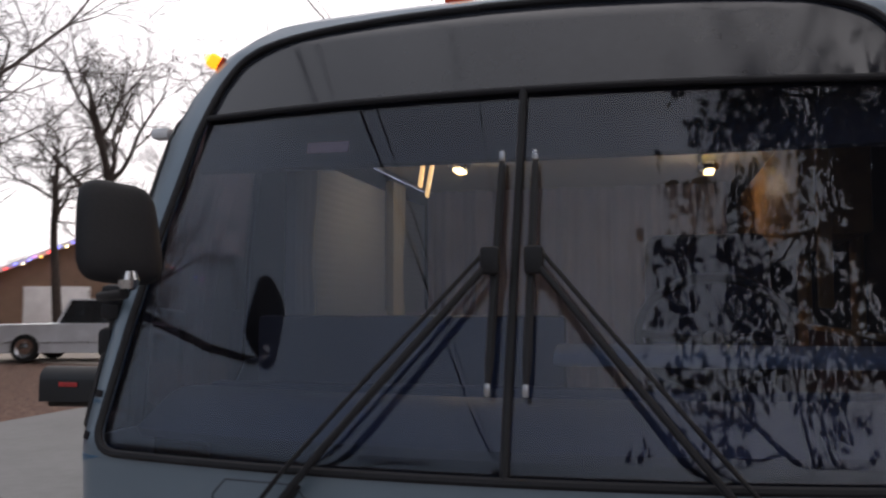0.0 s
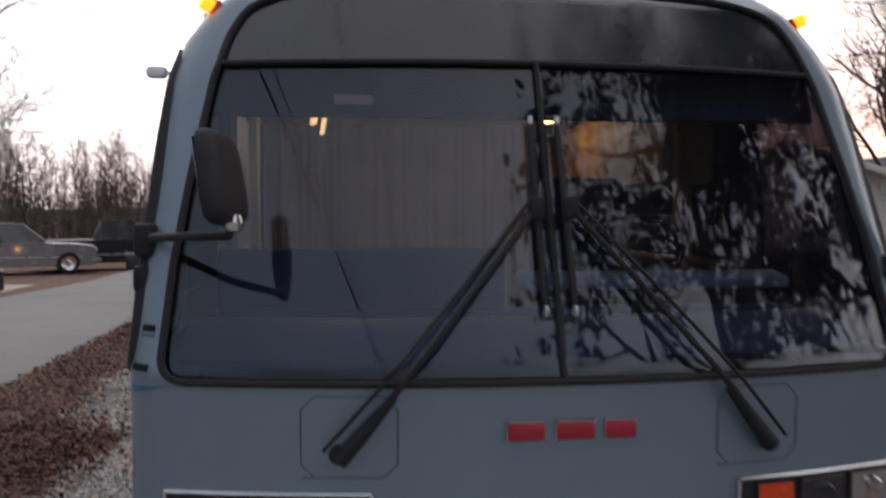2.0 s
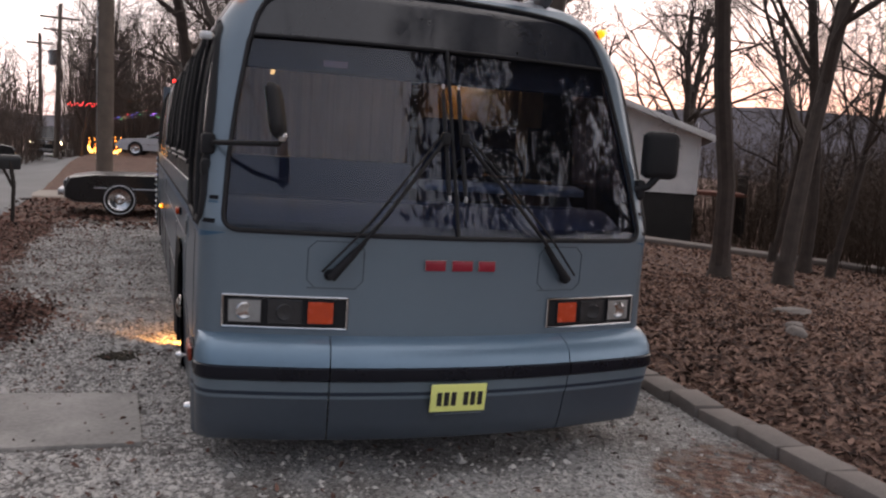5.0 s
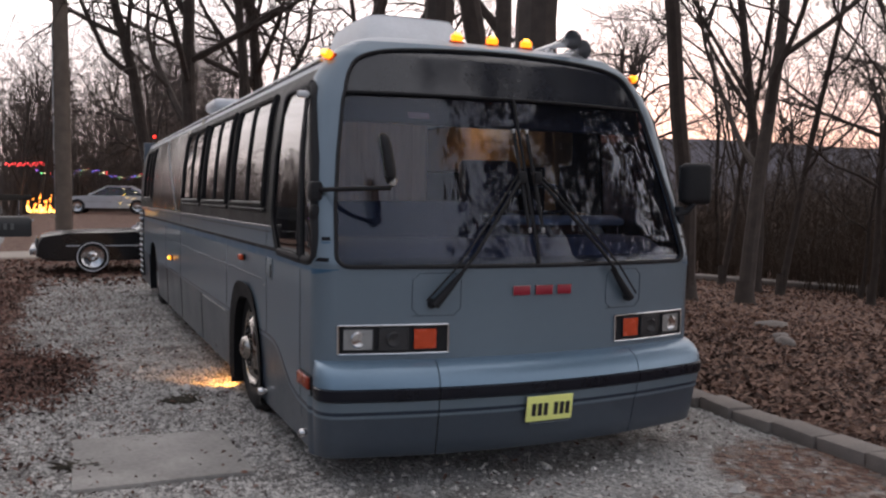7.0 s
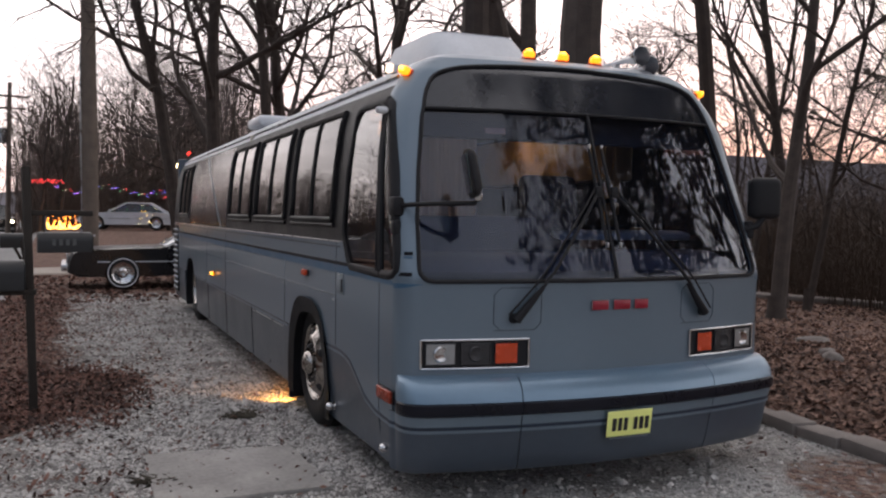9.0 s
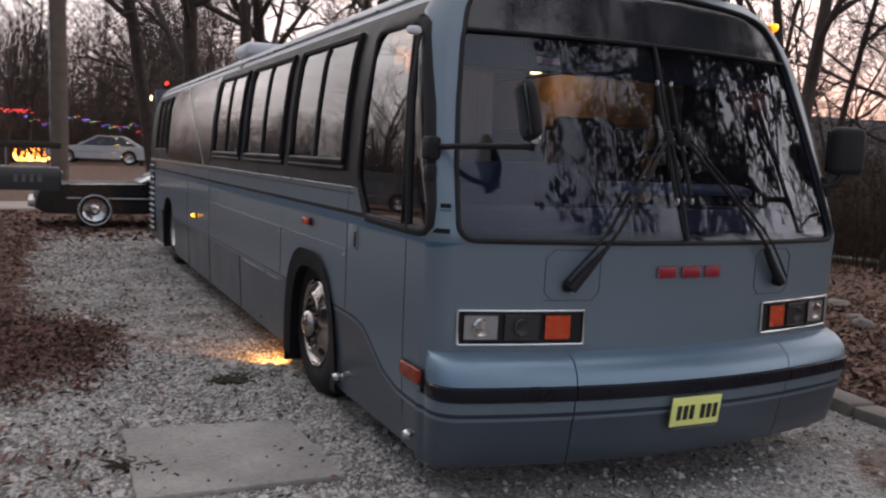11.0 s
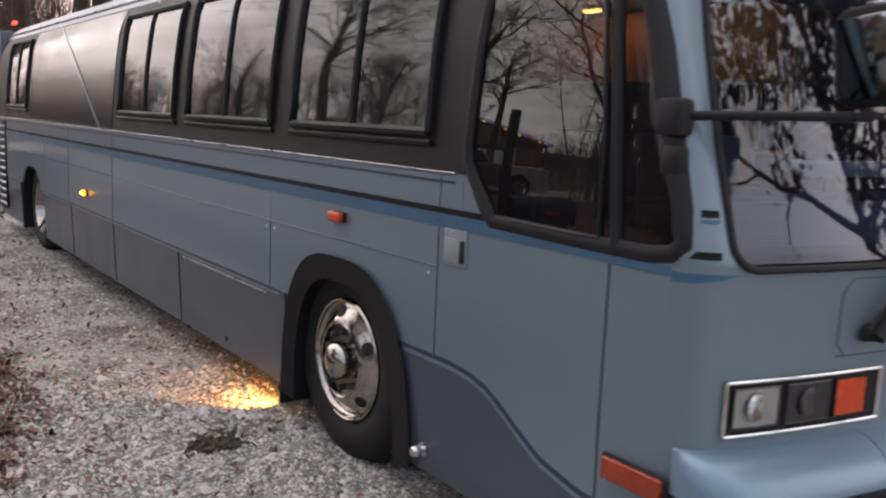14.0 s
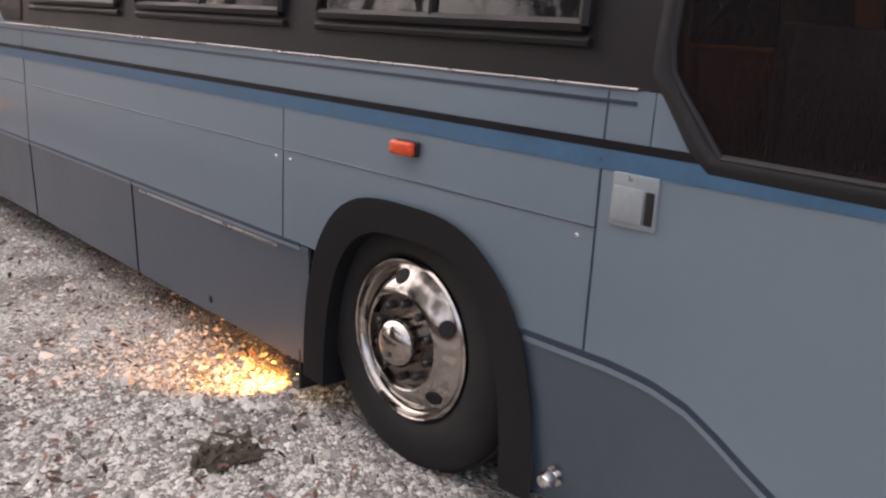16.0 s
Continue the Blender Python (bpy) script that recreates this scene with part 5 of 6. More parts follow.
def tree_mesh(seed, h, r, fork=0.35, counts=(9, 6, 5, 3), up=0.35, lean=(0, 0), droop=0.0):
    """A bare tree: trunk and limbs that taper and fork down to twigs. Returns (trunk, crown) shapes and twig ends."""
    rng = random.Random(seed)
    tv, tf, cv, cf, ends = [], [], [], [], []

    def grow(p, d, length, rad, level):
        segs = (9, 6, 4, 3, 2)[level]
        sides = (9, 6, 4, 3, 3)[level]
        pts, rs, q = [p], [rad], d.copy()
        wander = (0.06, 0.17, 0.24, 0.28, 0.3)[level]
        for k in range(segs):
            q = (q + Vector((rng.gauss(0, wander), rng.gauss(0, wander), rng.gauss(0, wander) + (up if level else 0.03) * 0.25 - droop * level * 0.05))).normalized()
            pts.append(pts[-1] + q * length / segs)
            rs.append(rad * (1 - (0.72 if level else 0.6) * (k + 1) / segs))
        twig_tubes(*((tv, tf) if level == 0 else (cv, cf)), pts, [max(x, 0.004) for x in rs], sides)
        if level == len(counts):
            ends.append((pts[-1], q))
            return
        for k in range(counts[level]):
            at = fork + (1 - fork) * (k + rng.random()) / counts[level] if level == 0 else 0.25 + 0.75 * (k + rng.random()) / counts[level]
            i = min(int(at * segs), segs - 1)
            u = at * segs - i
            s = pts[i] + (pts[i + 1] - pts[i]) * min(u, 1)
            axis = (pts[i + 1] - pts[i]).normalized()
            a = rng.uniform(0, 6.28) if level else k * 2.4 + rng.random()
            o = axis.orthogonal().normalized()
            o.rotate(Matrix.Rotation(a, 3, axis))
            w = rng.uniform(0.55, 1.05) if level == 0 else rng.uniform(0.5, 0.95)
            nd = (axis * math.cos(w) + o * math.sin(w)).normalized()
            ln = length * (0.5 if level == 0 else 0.55) * rng.uniform(0.7, 1.2) * (1.15 - 0.5 * at if level == 0 else 1)
            grow(s, nd, ln, rs[i] * (0.55 if level == 0 else 0.6), level + 1)

    grow(Vector((0, 0, -0.1)), Vector((lean[0], lean[1], 1)).normalized(), h, r, 0)
    # root flare
    a, b = lathe([(r * 1.7, -0.12), (r * 1.25, 0.1), (r * 1.02, 0.45)], 12)
    o = len(tv)
    tv += a
    tf += [tuple(i + o for i in q) for q in b]
    return (tv, tf), (cv, cf), ends


def tree(x, y, shape, label, turn=0, scale=1.0, group=""):
    trunk, crown, _ = shape
    t = thing("tree", label, "tree", group=group)
    part("trunk", trunk, BARK, t)
    part("crown", crown, BARK, t)
    t.matrix_world = pose(x, y, ground_z(x, y), 0, 0, turn) @ Matrix.Scale(scale, 4)
    return t


def again(t, x, y, turn, scale):
    c = copy_thing(t, pose(x, y, ground_z(x, y), 0, 0, turn))
    c.scale = (scale, scale, scale)
    return c


tree(8.2, 8.55, tree_mesh(5, 16, 0.165, 0.30, (9, 5, 4, 3), 0.2), "tall straight bare tree in the leaf-covered yard")
tree(9.3, 8.2, tree_mesh(8, 12, 0.155, 0.2, (9, 6, 5, 3), 0.5, (0.2, -0.02)), "leaning bare tree with a low fork in the yard")
wood = tree(2.28, 3.85, tree_mesh(3, 17, 0.27, 0.30, (10, 6, 5, 3)), "large bare oak close beside the bus", 20, 1.0, "trees behind the drive")
tree(2.2, 7.2, tree_mesh(6, 16, 0.24, 0.3, (9, 6, 5, 3)), "bare oak beside the rear of the bus", 70, 1.0, "trees behind the drive")
for x, y, a, s in ((6.7, 13.6, 140, 1.1), (7.3, 14.2, 30, 1.0)):
    again(wood, x, y, a, s)
old = tree(0.9, 22.4, tree_mesh(41, 11, 0.27, 0.32, (9, 7, 6, 4), 0.1), "old bare oak with twisting limbs beyond the drive", 0, 1.0, "trees behind the drive")
for x, y, a, s in ((3.5, 26, 200, 1.0), (4.2, 27.4, 310, 1.05), (7.2, 24, 130, 1.1), (-21.5, 16.5, 20, 0.95), (-27, 20.5, 100, 1.0), (-22, 10, 260, 1.0)):
    again(old, x, y, a, s)
spread = tree(-13.7, 19.4, tree_mesh(17, 7.0, 0.2, 0.58, (8, 7, 7, 5), 0.1), "spreading bare tree across the road", 0, 1.08, "trees across the road")
for x, y, a, s in ((-11.2, 20.8, 250, 1.12), (-20.5, 25, 90, 1.0), (-17.2, 29, 10, 0.9), (-19, 15, 250, 1.5), (-16.5, 9, 140, 1.5), (-18, 3, 40, 1.6), (-15, -4, 320, 1.5), (-22, 9, 10, 1.7), (-24, -1, 200, 1.8)):
    again(spread, x, y, a, s)
slim = tree(14.4, 8.8, tree_mesh(23, 8, 0.075, 0.2, (10, 6, 5, 3), 0.35), "slender bare sapling in the wood", 0, 1.0, "saplings in the wood")


def clear_view(x, y):
    """Open ground in front of the white house."""
    a = math.degrees(math.atan2(x + 1.0, y + 3.5))
    return 25 < a < 39


rs = random.Random(4)
for k in range(22):
    x, y = rs.uniform(13, 36), rs.uniform(3, 32)
    if clear_view(x, y):
        continue
    again(slim, x, y, rs.uniform(0, 360), rs.uniform(0.7, 1.35))
for x, y, a, s in ((20, 13, 160, 0.8), (24, 9, 220, 0.9), (27, 17, 10, 0.9), (12.5, 31, 60, 1.0), (17, 33, 190, 0.95), (21.5, 29, 300, 0.9), (24, 33, 20, 1.0)):
    again(old, x, y, a, s)
for k in range(14):
    again(slim, rs.uniform(1, 14), rs.uniform(34, 55), rs.uniform(0, 360), rs.uniform(0.9, 1.4))

tree(0.3, 23.6, tree_mesh(43, 12, 0.21, 0.3, (9, 7, 6, 3), 0.15, (-0.26, 0.0)), "old bare oak leaning over the lawn")
tree(13.4, 12.2, tree_mesh(12, 13, 0.15, 0.28, (9, 6, 5, 3), 0.5, (0.16, 0.02)), "tall bare tree leaning beside the path")
bushy = tree(-3.4, 44, tree_mesh(51, 8.0, 0.12, 0.12, (11, 6, 5, 3), 0.6), "bushy bare tree, with unseen copies added for reflections", 0, 1.0, "trees round the far lawn")
for k in range(15):
    y = rs.uniform(38, 60)
    x = rs.uniform(-0.075 * y - 1.2, 0.2 * y)
    again(bushy, x, y, rs.uniform(0, 360), rs.uniform(0.75, 1.05) * (1.0 if x < -1 else 1.1))

for x, y, a, k in ((-8.3, 42, 10, 0.5), (-9.6, 45, 80, 0.55), (-11.2, 42, 200, 0.6), (-13, 46, 300, 0.65), (-14.8, 41, 140, 0.6), (-17, 45, 30, 0.7)):
    again(bushy, x, y, a, k)

for k in range(14):
    again(bushy, rs.uniform(-29, -13), rs.uniform(33, 52), rs.uniform(0, 360), rs.uniform(0.75, 1.1))

# copies out of view, added so the entry window mirrors dark wood
for x, y, a, k in ((-15, 9.5, 20, 1.4), (-17.5, 12.5, 100, 1.6), (-15.8, 14.2, 190, 1.5), (-19.5, 16, 260, 1.7), (-18.5, 7.5, 320, 1.6), (-14.2, 12, 40, 1.3), (-21, 12.5, 150, 1.8)):
    again(bushy, x, y, a, k)

# unseen copies added to darken the windscreen's lower right reflection
for x, y, a, k in ((14, -2.2, 60, 0.72), (15.5, -0.4, 130, 0.85), (16.5, -4.4, 300, 0.8), (15.2, 1.0, 20, 0.75)):
    again(bushy, x, y, a, k)

# a leaf-bearing oak behind the camera, seen mirrored in the windscreen
shape = tree_mesh(31, 11.5, 0.17, 0.30, (15, 8, 5, 3), 0.12, (-0.06, -0.03), 0.16)
oak = tree(5.7, -5.6, shape, "broad oak that still holds its dark dry leaves", 0, 1.0)
rng = np.random.default_rng(5)
lv, lf = [], []
for p, d in shape[2]:
    if noise.noise(p * 0.7) + 0.3 * noise.noise(p * 1.7) < 0.02:
        continue
    for k in range(12):
        s = rng.uniform(0.08, 0.15)
        m = Matrix.Translation(p - d * rng.uniform(0, 0.35) + Vector(rng.normal(0, 0.17, 3))) @ Euler(tuple(rng.uniform(0, 6.28, 3))).to_matrix().to_4x4()
        o = len(lv)
        lv += [tuple(m @ Vector(q)) for q in ((-s, 0, 0), (-0.3 * s, -0.45 * s, 0.1 * s), (0.35 * s, -0.5 * s, 0.08 * s), (s, 0, 0), (0.35 * s, 0.5 * s, 0.08 * s), (-0.3 * s, 0.45 * s, 0.1 * s))]
        lf += [(o, o + 1, o + 2, o + 3), (o, o + 3, o + 4, o + 5)]
part("foliage", data("foliage", lv, lf, LEAF_TREE, False), LEAF_TREE, oak, "clumps of dark dry leaves")
again(oak, 9.6, -2.2, 140, 0.9), again(spread, -4, -20, 50, 1.2), again(spread, -9, -16, 90, 1.2)


def scrub(n, area, hmin, hmax, seed, label, thick=1.0):
    """Thin stems and twigs, joined."""
    rng = random.Random(seed)
    v, f = [], []
    for k in range(n):
        x, y = rng.uniform(area[0], area[1]), rng.uniform(area[2], area[3])
        h = hmin + (hmax - hmin) * rng.random() ** 1.7
        if clear_view(x, y) and 0 < y < 24:
            h *= 0.3
        p = Vector((x, y, ground_z(x, y) - 0.05))
        d = Vector((rng.gauss(0, 0.12), rng.gauss(0, 0.12), 1))
        tip = p + d * h
        twig_tubes(v, f, [p, p + d * h * 0.5 + Vector((rng.gauss(0, 0.1), rng.gauss(0, 0.1), 0)), tip], [thick * (0.006 + h * 0.003), thick * (0.005 + h * 0.002), 0.004], 3)
        for j in range(7):
            s = p + d * h * rng.uniform(0.25, 0.95)
            e = s + Vector((rng.gauss(0, 0.3), rng.gauss(0, 0.3), rng.uniform(0.1, 0.5))) * h * 0.35
            twig_tubes(v, f, [s, e], [thick * (0.005 + h * 0.0012), 0.004], 3)
            for i in range(2):
                g = s + (e - s) * rng.uniform(0.3, 1)
                twig_tubes(v, f, [g, g + Vector((rng.gauss(0, 0.25), rng.gauss(0, 0.25), rng.uniform(0, 0.35))) * h * 0.2], [0.006 + h * 0.0006, 0.003], 3)
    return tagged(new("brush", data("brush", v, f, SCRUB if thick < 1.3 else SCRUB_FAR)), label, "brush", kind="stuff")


scrub(4200, (17, 36, 3, 30), 1.0, 4.4, 41, "bare brown undergrowth in the wood", 1.2)
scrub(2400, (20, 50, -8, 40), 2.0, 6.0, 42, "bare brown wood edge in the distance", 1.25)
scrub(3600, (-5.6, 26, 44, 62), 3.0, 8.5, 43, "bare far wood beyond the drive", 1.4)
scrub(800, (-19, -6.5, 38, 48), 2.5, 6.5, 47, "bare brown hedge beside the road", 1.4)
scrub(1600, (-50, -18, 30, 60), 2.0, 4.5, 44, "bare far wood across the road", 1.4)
# the next three lie out of view and darken what the side windows mirror
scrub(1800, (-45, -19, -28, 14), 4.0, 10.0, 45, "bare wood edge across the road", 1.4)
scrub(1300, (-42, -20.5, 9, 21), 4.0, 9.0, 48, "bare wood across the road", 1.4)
scrub(900, (-21, -13.6, 4.5, 12.6), 1.5, 4.5, 49, "unseen bare brown thicket added across the road for reflections", 1.4)
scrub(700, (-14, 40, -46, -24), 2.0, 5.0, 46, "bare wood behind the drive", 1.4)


# ---- far ridge ----
def ridge():
    n = 120
    def at(u, q):
        a = 2 * math.pi * u
        h = 9 + 7 * noise.noise((math.cos(a) * 3, math.sin(a) * 3, 0)) + 2 * noise.noise((math.cos(a) * 14, math.sin(a) * 14, 5)) + 42 * max(0, math.sin(a)) ** 1.2 * max(0, math.cos(a)) ** 1.2
        rad = 330 + 60 * q
        return (rad * math.cos(a), rad * math.sin(a), -3 + (h + 3) * q)
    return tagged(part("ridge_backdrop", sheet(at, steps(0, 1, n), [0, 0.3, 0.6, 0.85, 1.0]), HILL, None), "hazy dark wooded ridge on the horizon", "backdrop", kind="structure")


ridge()


# ---- edging, board and clumps ----
edging = tagged(thing("block_edging", "row of tan concrete blocks edging the drive", "edging"), kind="structure")
bm = box((0, 0, 0.065), (0.225, 0.395, 0.15), 0.014)
block = part("block", bm, CONCRETE, edging)
me = block.data
rb = random.Random(9)
for k in range(32):
    y = -3.2 + 0.405 * k
    x = 2.17 + 0.035 * (y - 0.4) - (0.008 * (y - 0.4) ** 2 if y > 0.4 else 0) + rb.gauss(0, 0.008)
    o = block if k == 0 else new("block", me)
    o.parent = edging
    o.matrix_local = pose(x, y, ground_z(x, y) - 0.05 + rb.gauss(0, 0.006), rb.gauss(0, 1.2), rb.gauss(0, 1.5), -4 + rb.gauss(0, 2.0))

board = bmesh.new()
low = [board.verts.new(p) for p in ((-2.52, 0.66, 0.004), (-1.53, 0.64, 0.004), (-1.555, 1.62, 0.004), (-2.50, 1.72, 0.004))]
face = board.faces.new(low)
ext = bmesh.ops.extrude_face_region(board, geom=[face])
bmesh.ops.translate(board, verts=[g for g in ext["geom"] if isinstance(g, bmesh.types.BMVert)], vec=(0, 0, 0.026))
bmesh.ops.recalc_face_normals(board, faces=board.faces)
bmesh.ops.bevel(board, geom=board.edges[:], offset=0.006, segments=2, affect="EDGES")
solo("board", board, SLAB, "weathered grey flat board lying on the gravel", "board")


def clump(x, y, r, seed, label):
    rng = random.Random(seed)
    v, f = [], []
    for k in range(90):
        a, q = rng.uniform(0, 6.28), r * math.sqrt(rng.random())
        p = Vector((x + q * math.cos(a), y + q * 0.7 * math.sin(a), ground_z(x, y)))
        e = p + Vector((rng.gauss(0, 0.05), rng.gauss(0, 0.05), rng.uniform(0.005, 0.035)))
        twig_tubes(v, f, [p, (p + e) / 2 + Vector((0, 0, 0.01)), e], [0.012, 0.010, 0.003], 3)
    return solo("clump", (v, f), mat("dark dead weed", (0.05, 0.042, 0.03), 0.95, 0.0, 0.4, 8), label, "weed")


clump(-1.70, 2.68, 0.14, 1, "small dark dead weed clump on the gravel")
clump(-2.45, 1.15, 0.08, 2, "small dark tuft beside the board")
clump(-2.05, 1.6, 0.05, 3, "dark wet leaf tuft on the board edge")


def rock(x, y, size, turn, seed, label):
    """A weathered flat stone, uneven all over."""
    bm = bmesh.new()
    bmesh.ops.create_icosphere(bm, subdivisions=3, radius=1.0)
    for v in bm.verts:
        p = v.co.copy()
        q = 1 + 0.28 * noise.noise(p * 1.3 + Vector((seed, 0, 0))) + 0.08 * noise.noise(p * 4 + Vector((0, seed, 0)))
        v.co = Vector((math.copysign(abs(p.x) ** 0.7, p.x) * size[0] * q, math.copysign(abs(p.y) ** 0.7, p.y) * size[1] * q, math.copysign(abs(p.z) ** 0.8, p.z) * size[2] * q))
    bmesh.ops.transform(bm, matrix=pose(x, y, ground_z(x, y) + size[2] * 0.45, 3, 4, turn), verts=bm.verts)
    return solo("stone", bm, CONCRETE, label, "stone")


rock(5.9, 4.1, (0.36, 0.13, 0.06), 20, 1.0, "long flat brown stone among the leaves")
rock(4.75, 2.75, (0.13, 0.10, 0.07), 60, 4.0, "small pale stone among the leaves")
rock(5.0, 3.05, (0.10, 0.08, 0.06), 10, 7.0, "small pale stone among the leaves")


# ---- mailboxes ----
def mailbox(name, c, length, wide_, high, turn, label, flag, marks):
    """A box with a rounded top, a door, a flag and a row of worn marks."""
    n = 10
    prof = [(-wide_ / 2, 0.0), (wide_ / 2, 0.0)] + [(wide_ / 2 * math.cos(a), high - wide_ / 2 + wide_ / 2 * math.sin(a)) for a in steps(0, math.pi, n)]
    v = [(s * length / 2, p, z) for s in (-1, 1) for p, z in prof]
    k = len(prof)
    f = [(i, (i + 1) % k, k + (i + 1) % k, k + i) for i in range(k)] + [tuple(range(k))[::-1], tuple(range(k, 2 * k))]
    t = thing(name, label, "mailbox")
    part("body", (v, f), BOX_BLACK, t)
    part("door", box((length / 2 + 0.006, 0, high * 0.45), (0.012, wide_ * 0.96, high * 0.84), 0.005), BOX_BLACK, t)
    part("door_knob", lathe([(0, 0.02), (0.008, 0.018), (0.01, 0.0)], 10, pose(length / 2 + 0.01, 0, high * 0.8, 0, 90, 0)), STEEL, t)
    if flag:
        part("flag", box((-length * 0.1, -wide_ / 2 - 0.008, high * 0.5), (0.14, 0.004, 0.03), 0.002), mat("red flag paint", (0.4, 0.03, 0.03), 0.5), t, "red flag")
    for i in range(marks):
        part("mark", box((-0.08 + i * 0.05, -wide_ / 2 - 0.003, high * 0.5), (0.026, 0.003, 0.05), 0.0), mat("pale worn marks", (0.1, 0.1, 0.1), 0.7), t)
    t.matrix_world = pose(*c, 0, 0, turn)
    return t


pst = thing("mailbox_post", "tall dark timber post with a crossarm", "post")
part("post", box((-3.24, 3.40, 0.97), (0.06, 0.06, 2.0), 0.008, (1.0, -1.5, 10)), POST, pst)
part("crossarm", box((-3.02, 3.42, 1.60), (0.50, 0.05, 0.045), 0.006, (0, 0, 4)), POST, pst)
part("brace", box((-3.5, 3.37, 0.97), (0.62, 0.07, 0.04), 0.006, (0, 0, 4)), POST, pst)
for x in (-3.12, -2.86):
    part("hanger", tube([(x, 3.42, 1.60), (x, 3.42, 1.44)], 0.006, 6), STEEL, pst)
mailbox("mailbox", (-2.985, 3.42, 1.285), 0.40, 0.16, 0.165, 4, "black rounded mailbox hung under the crossarm", False, 4)
mailbox("mailbox", (-3.56, 3.37, 0.99), 0.56, 0.2, 0.24, 4, "large black mailbox with a red flag on the brace", True, 0)
mailbox("mailbox", (-3.85, 12.9, ground_z(-3.85, 12.9) + 0.95), 0.5, 0.2, 0.26, 10, "dark mailbox on a bent post by the road", False, 0)
fp = thing("mailbox_post", "thin dark bent post of the far mailbox", "post")
part("post", tube([(-3.7, 12.8, 0.0), (-3.68, 12.8, 0.7), (-3.75, 12.85, 1.1)], 0.035, 8), POST, fp)
part("brace", tube([(-3.70, 12.8, 0.65), (-3.95, 12.9, 1.15)], 0.025, 8), POST, fp)


# ---- utility poles and wires ----
def pole(x, y, h, r, arms, label, lean=0):
    z = ground_z(x, y)
    p = thing("utility_pole", label, "pole")
    part("shaft", lathe([(r, -0.2), (r * 0.97, h * 0.3), (r * 0.8, h * 0.8), (r * 0.7, h), (0, h + 0.02)], 14), POLE, p)
    for k, (hh, ln) in enumerate(arms):
        part("crossarm", box((0, 0, hh), (ln, 0.09, 0.11), 0.01), POLE, p)
        for s in (-0.45, -0.2, 0.2, 0.45):
            part("insulator", lathe([(0.02, 0), (0.035, 0.04), (0.02, 0.08), (0, 0.1)], 8, pose(s * ln, 0, hh + 0.05)), WHITE, p)
    p.matrix_world = pose(x, y, z, 0, lean, 0)
    return p


near_pole = pole(-2.45, 20.4, 10.5, 0.215, [], "thick weathered utility pole beside the road", -0.4)
part("guard", lathe([(0.022, 0.0), (0.022, 5.0)], 8, pose(-0.2, -0.05, 1.0)), STEEL, near_pole)
part("bracket", tube([(0, 0, 8.3), (-0.35, 0, 8.45), (-0.4, 0, 8.4)], 0.025, 6), STEEL, near_pole)
part("stub", box((0.0, -0.05, 7.6), (0.4, 0.06, 0.06), 0.01), STEEL, near_pole)
far_pole = pole(-6.3, 52, 9.0, 0.15, [(8.2, 2.2), (7.5, 1.8)], "far utility pole with crossarms", 1)
part("transformer", lathe([(0.0, -0.45), (0.22, -0.45), (0.24, 0.4), (0.1, 0.48), (0, 0.5)], 12, pose(-0.35, 0, 5.9)), STEEL, far_pole)
pole(-7.7, 58, 7.8, 0.14, [(7.2, 1.6)], "second far utility pole", -1)
for k, (a, b, sag) in enumerate((((-2.45, 20.4, 8.6), (-1.5, -8, 7.5), 0.6), ((-2.45, 20.4, 10.1), (-6.3, 52, 8.4), 0.8), ((-10, 40, 8.5), (-1.2, -16, 6.8), 0.3), ((-6.2, 16, 7.4), (-0.6, -20, 7.6), 0.9))):
    pts = [Vector(a) + (Vector(b) - Vector(a)) * u - Vector((0, 0, sag * 4 * u * (1 - u))) for u in steps(0, 1, 16)]
    solo("wire", tube(pts, 0.012 if k < 3 else 0.02, 5), RUBBER, "sagging overhead cable from the pole", "cable")


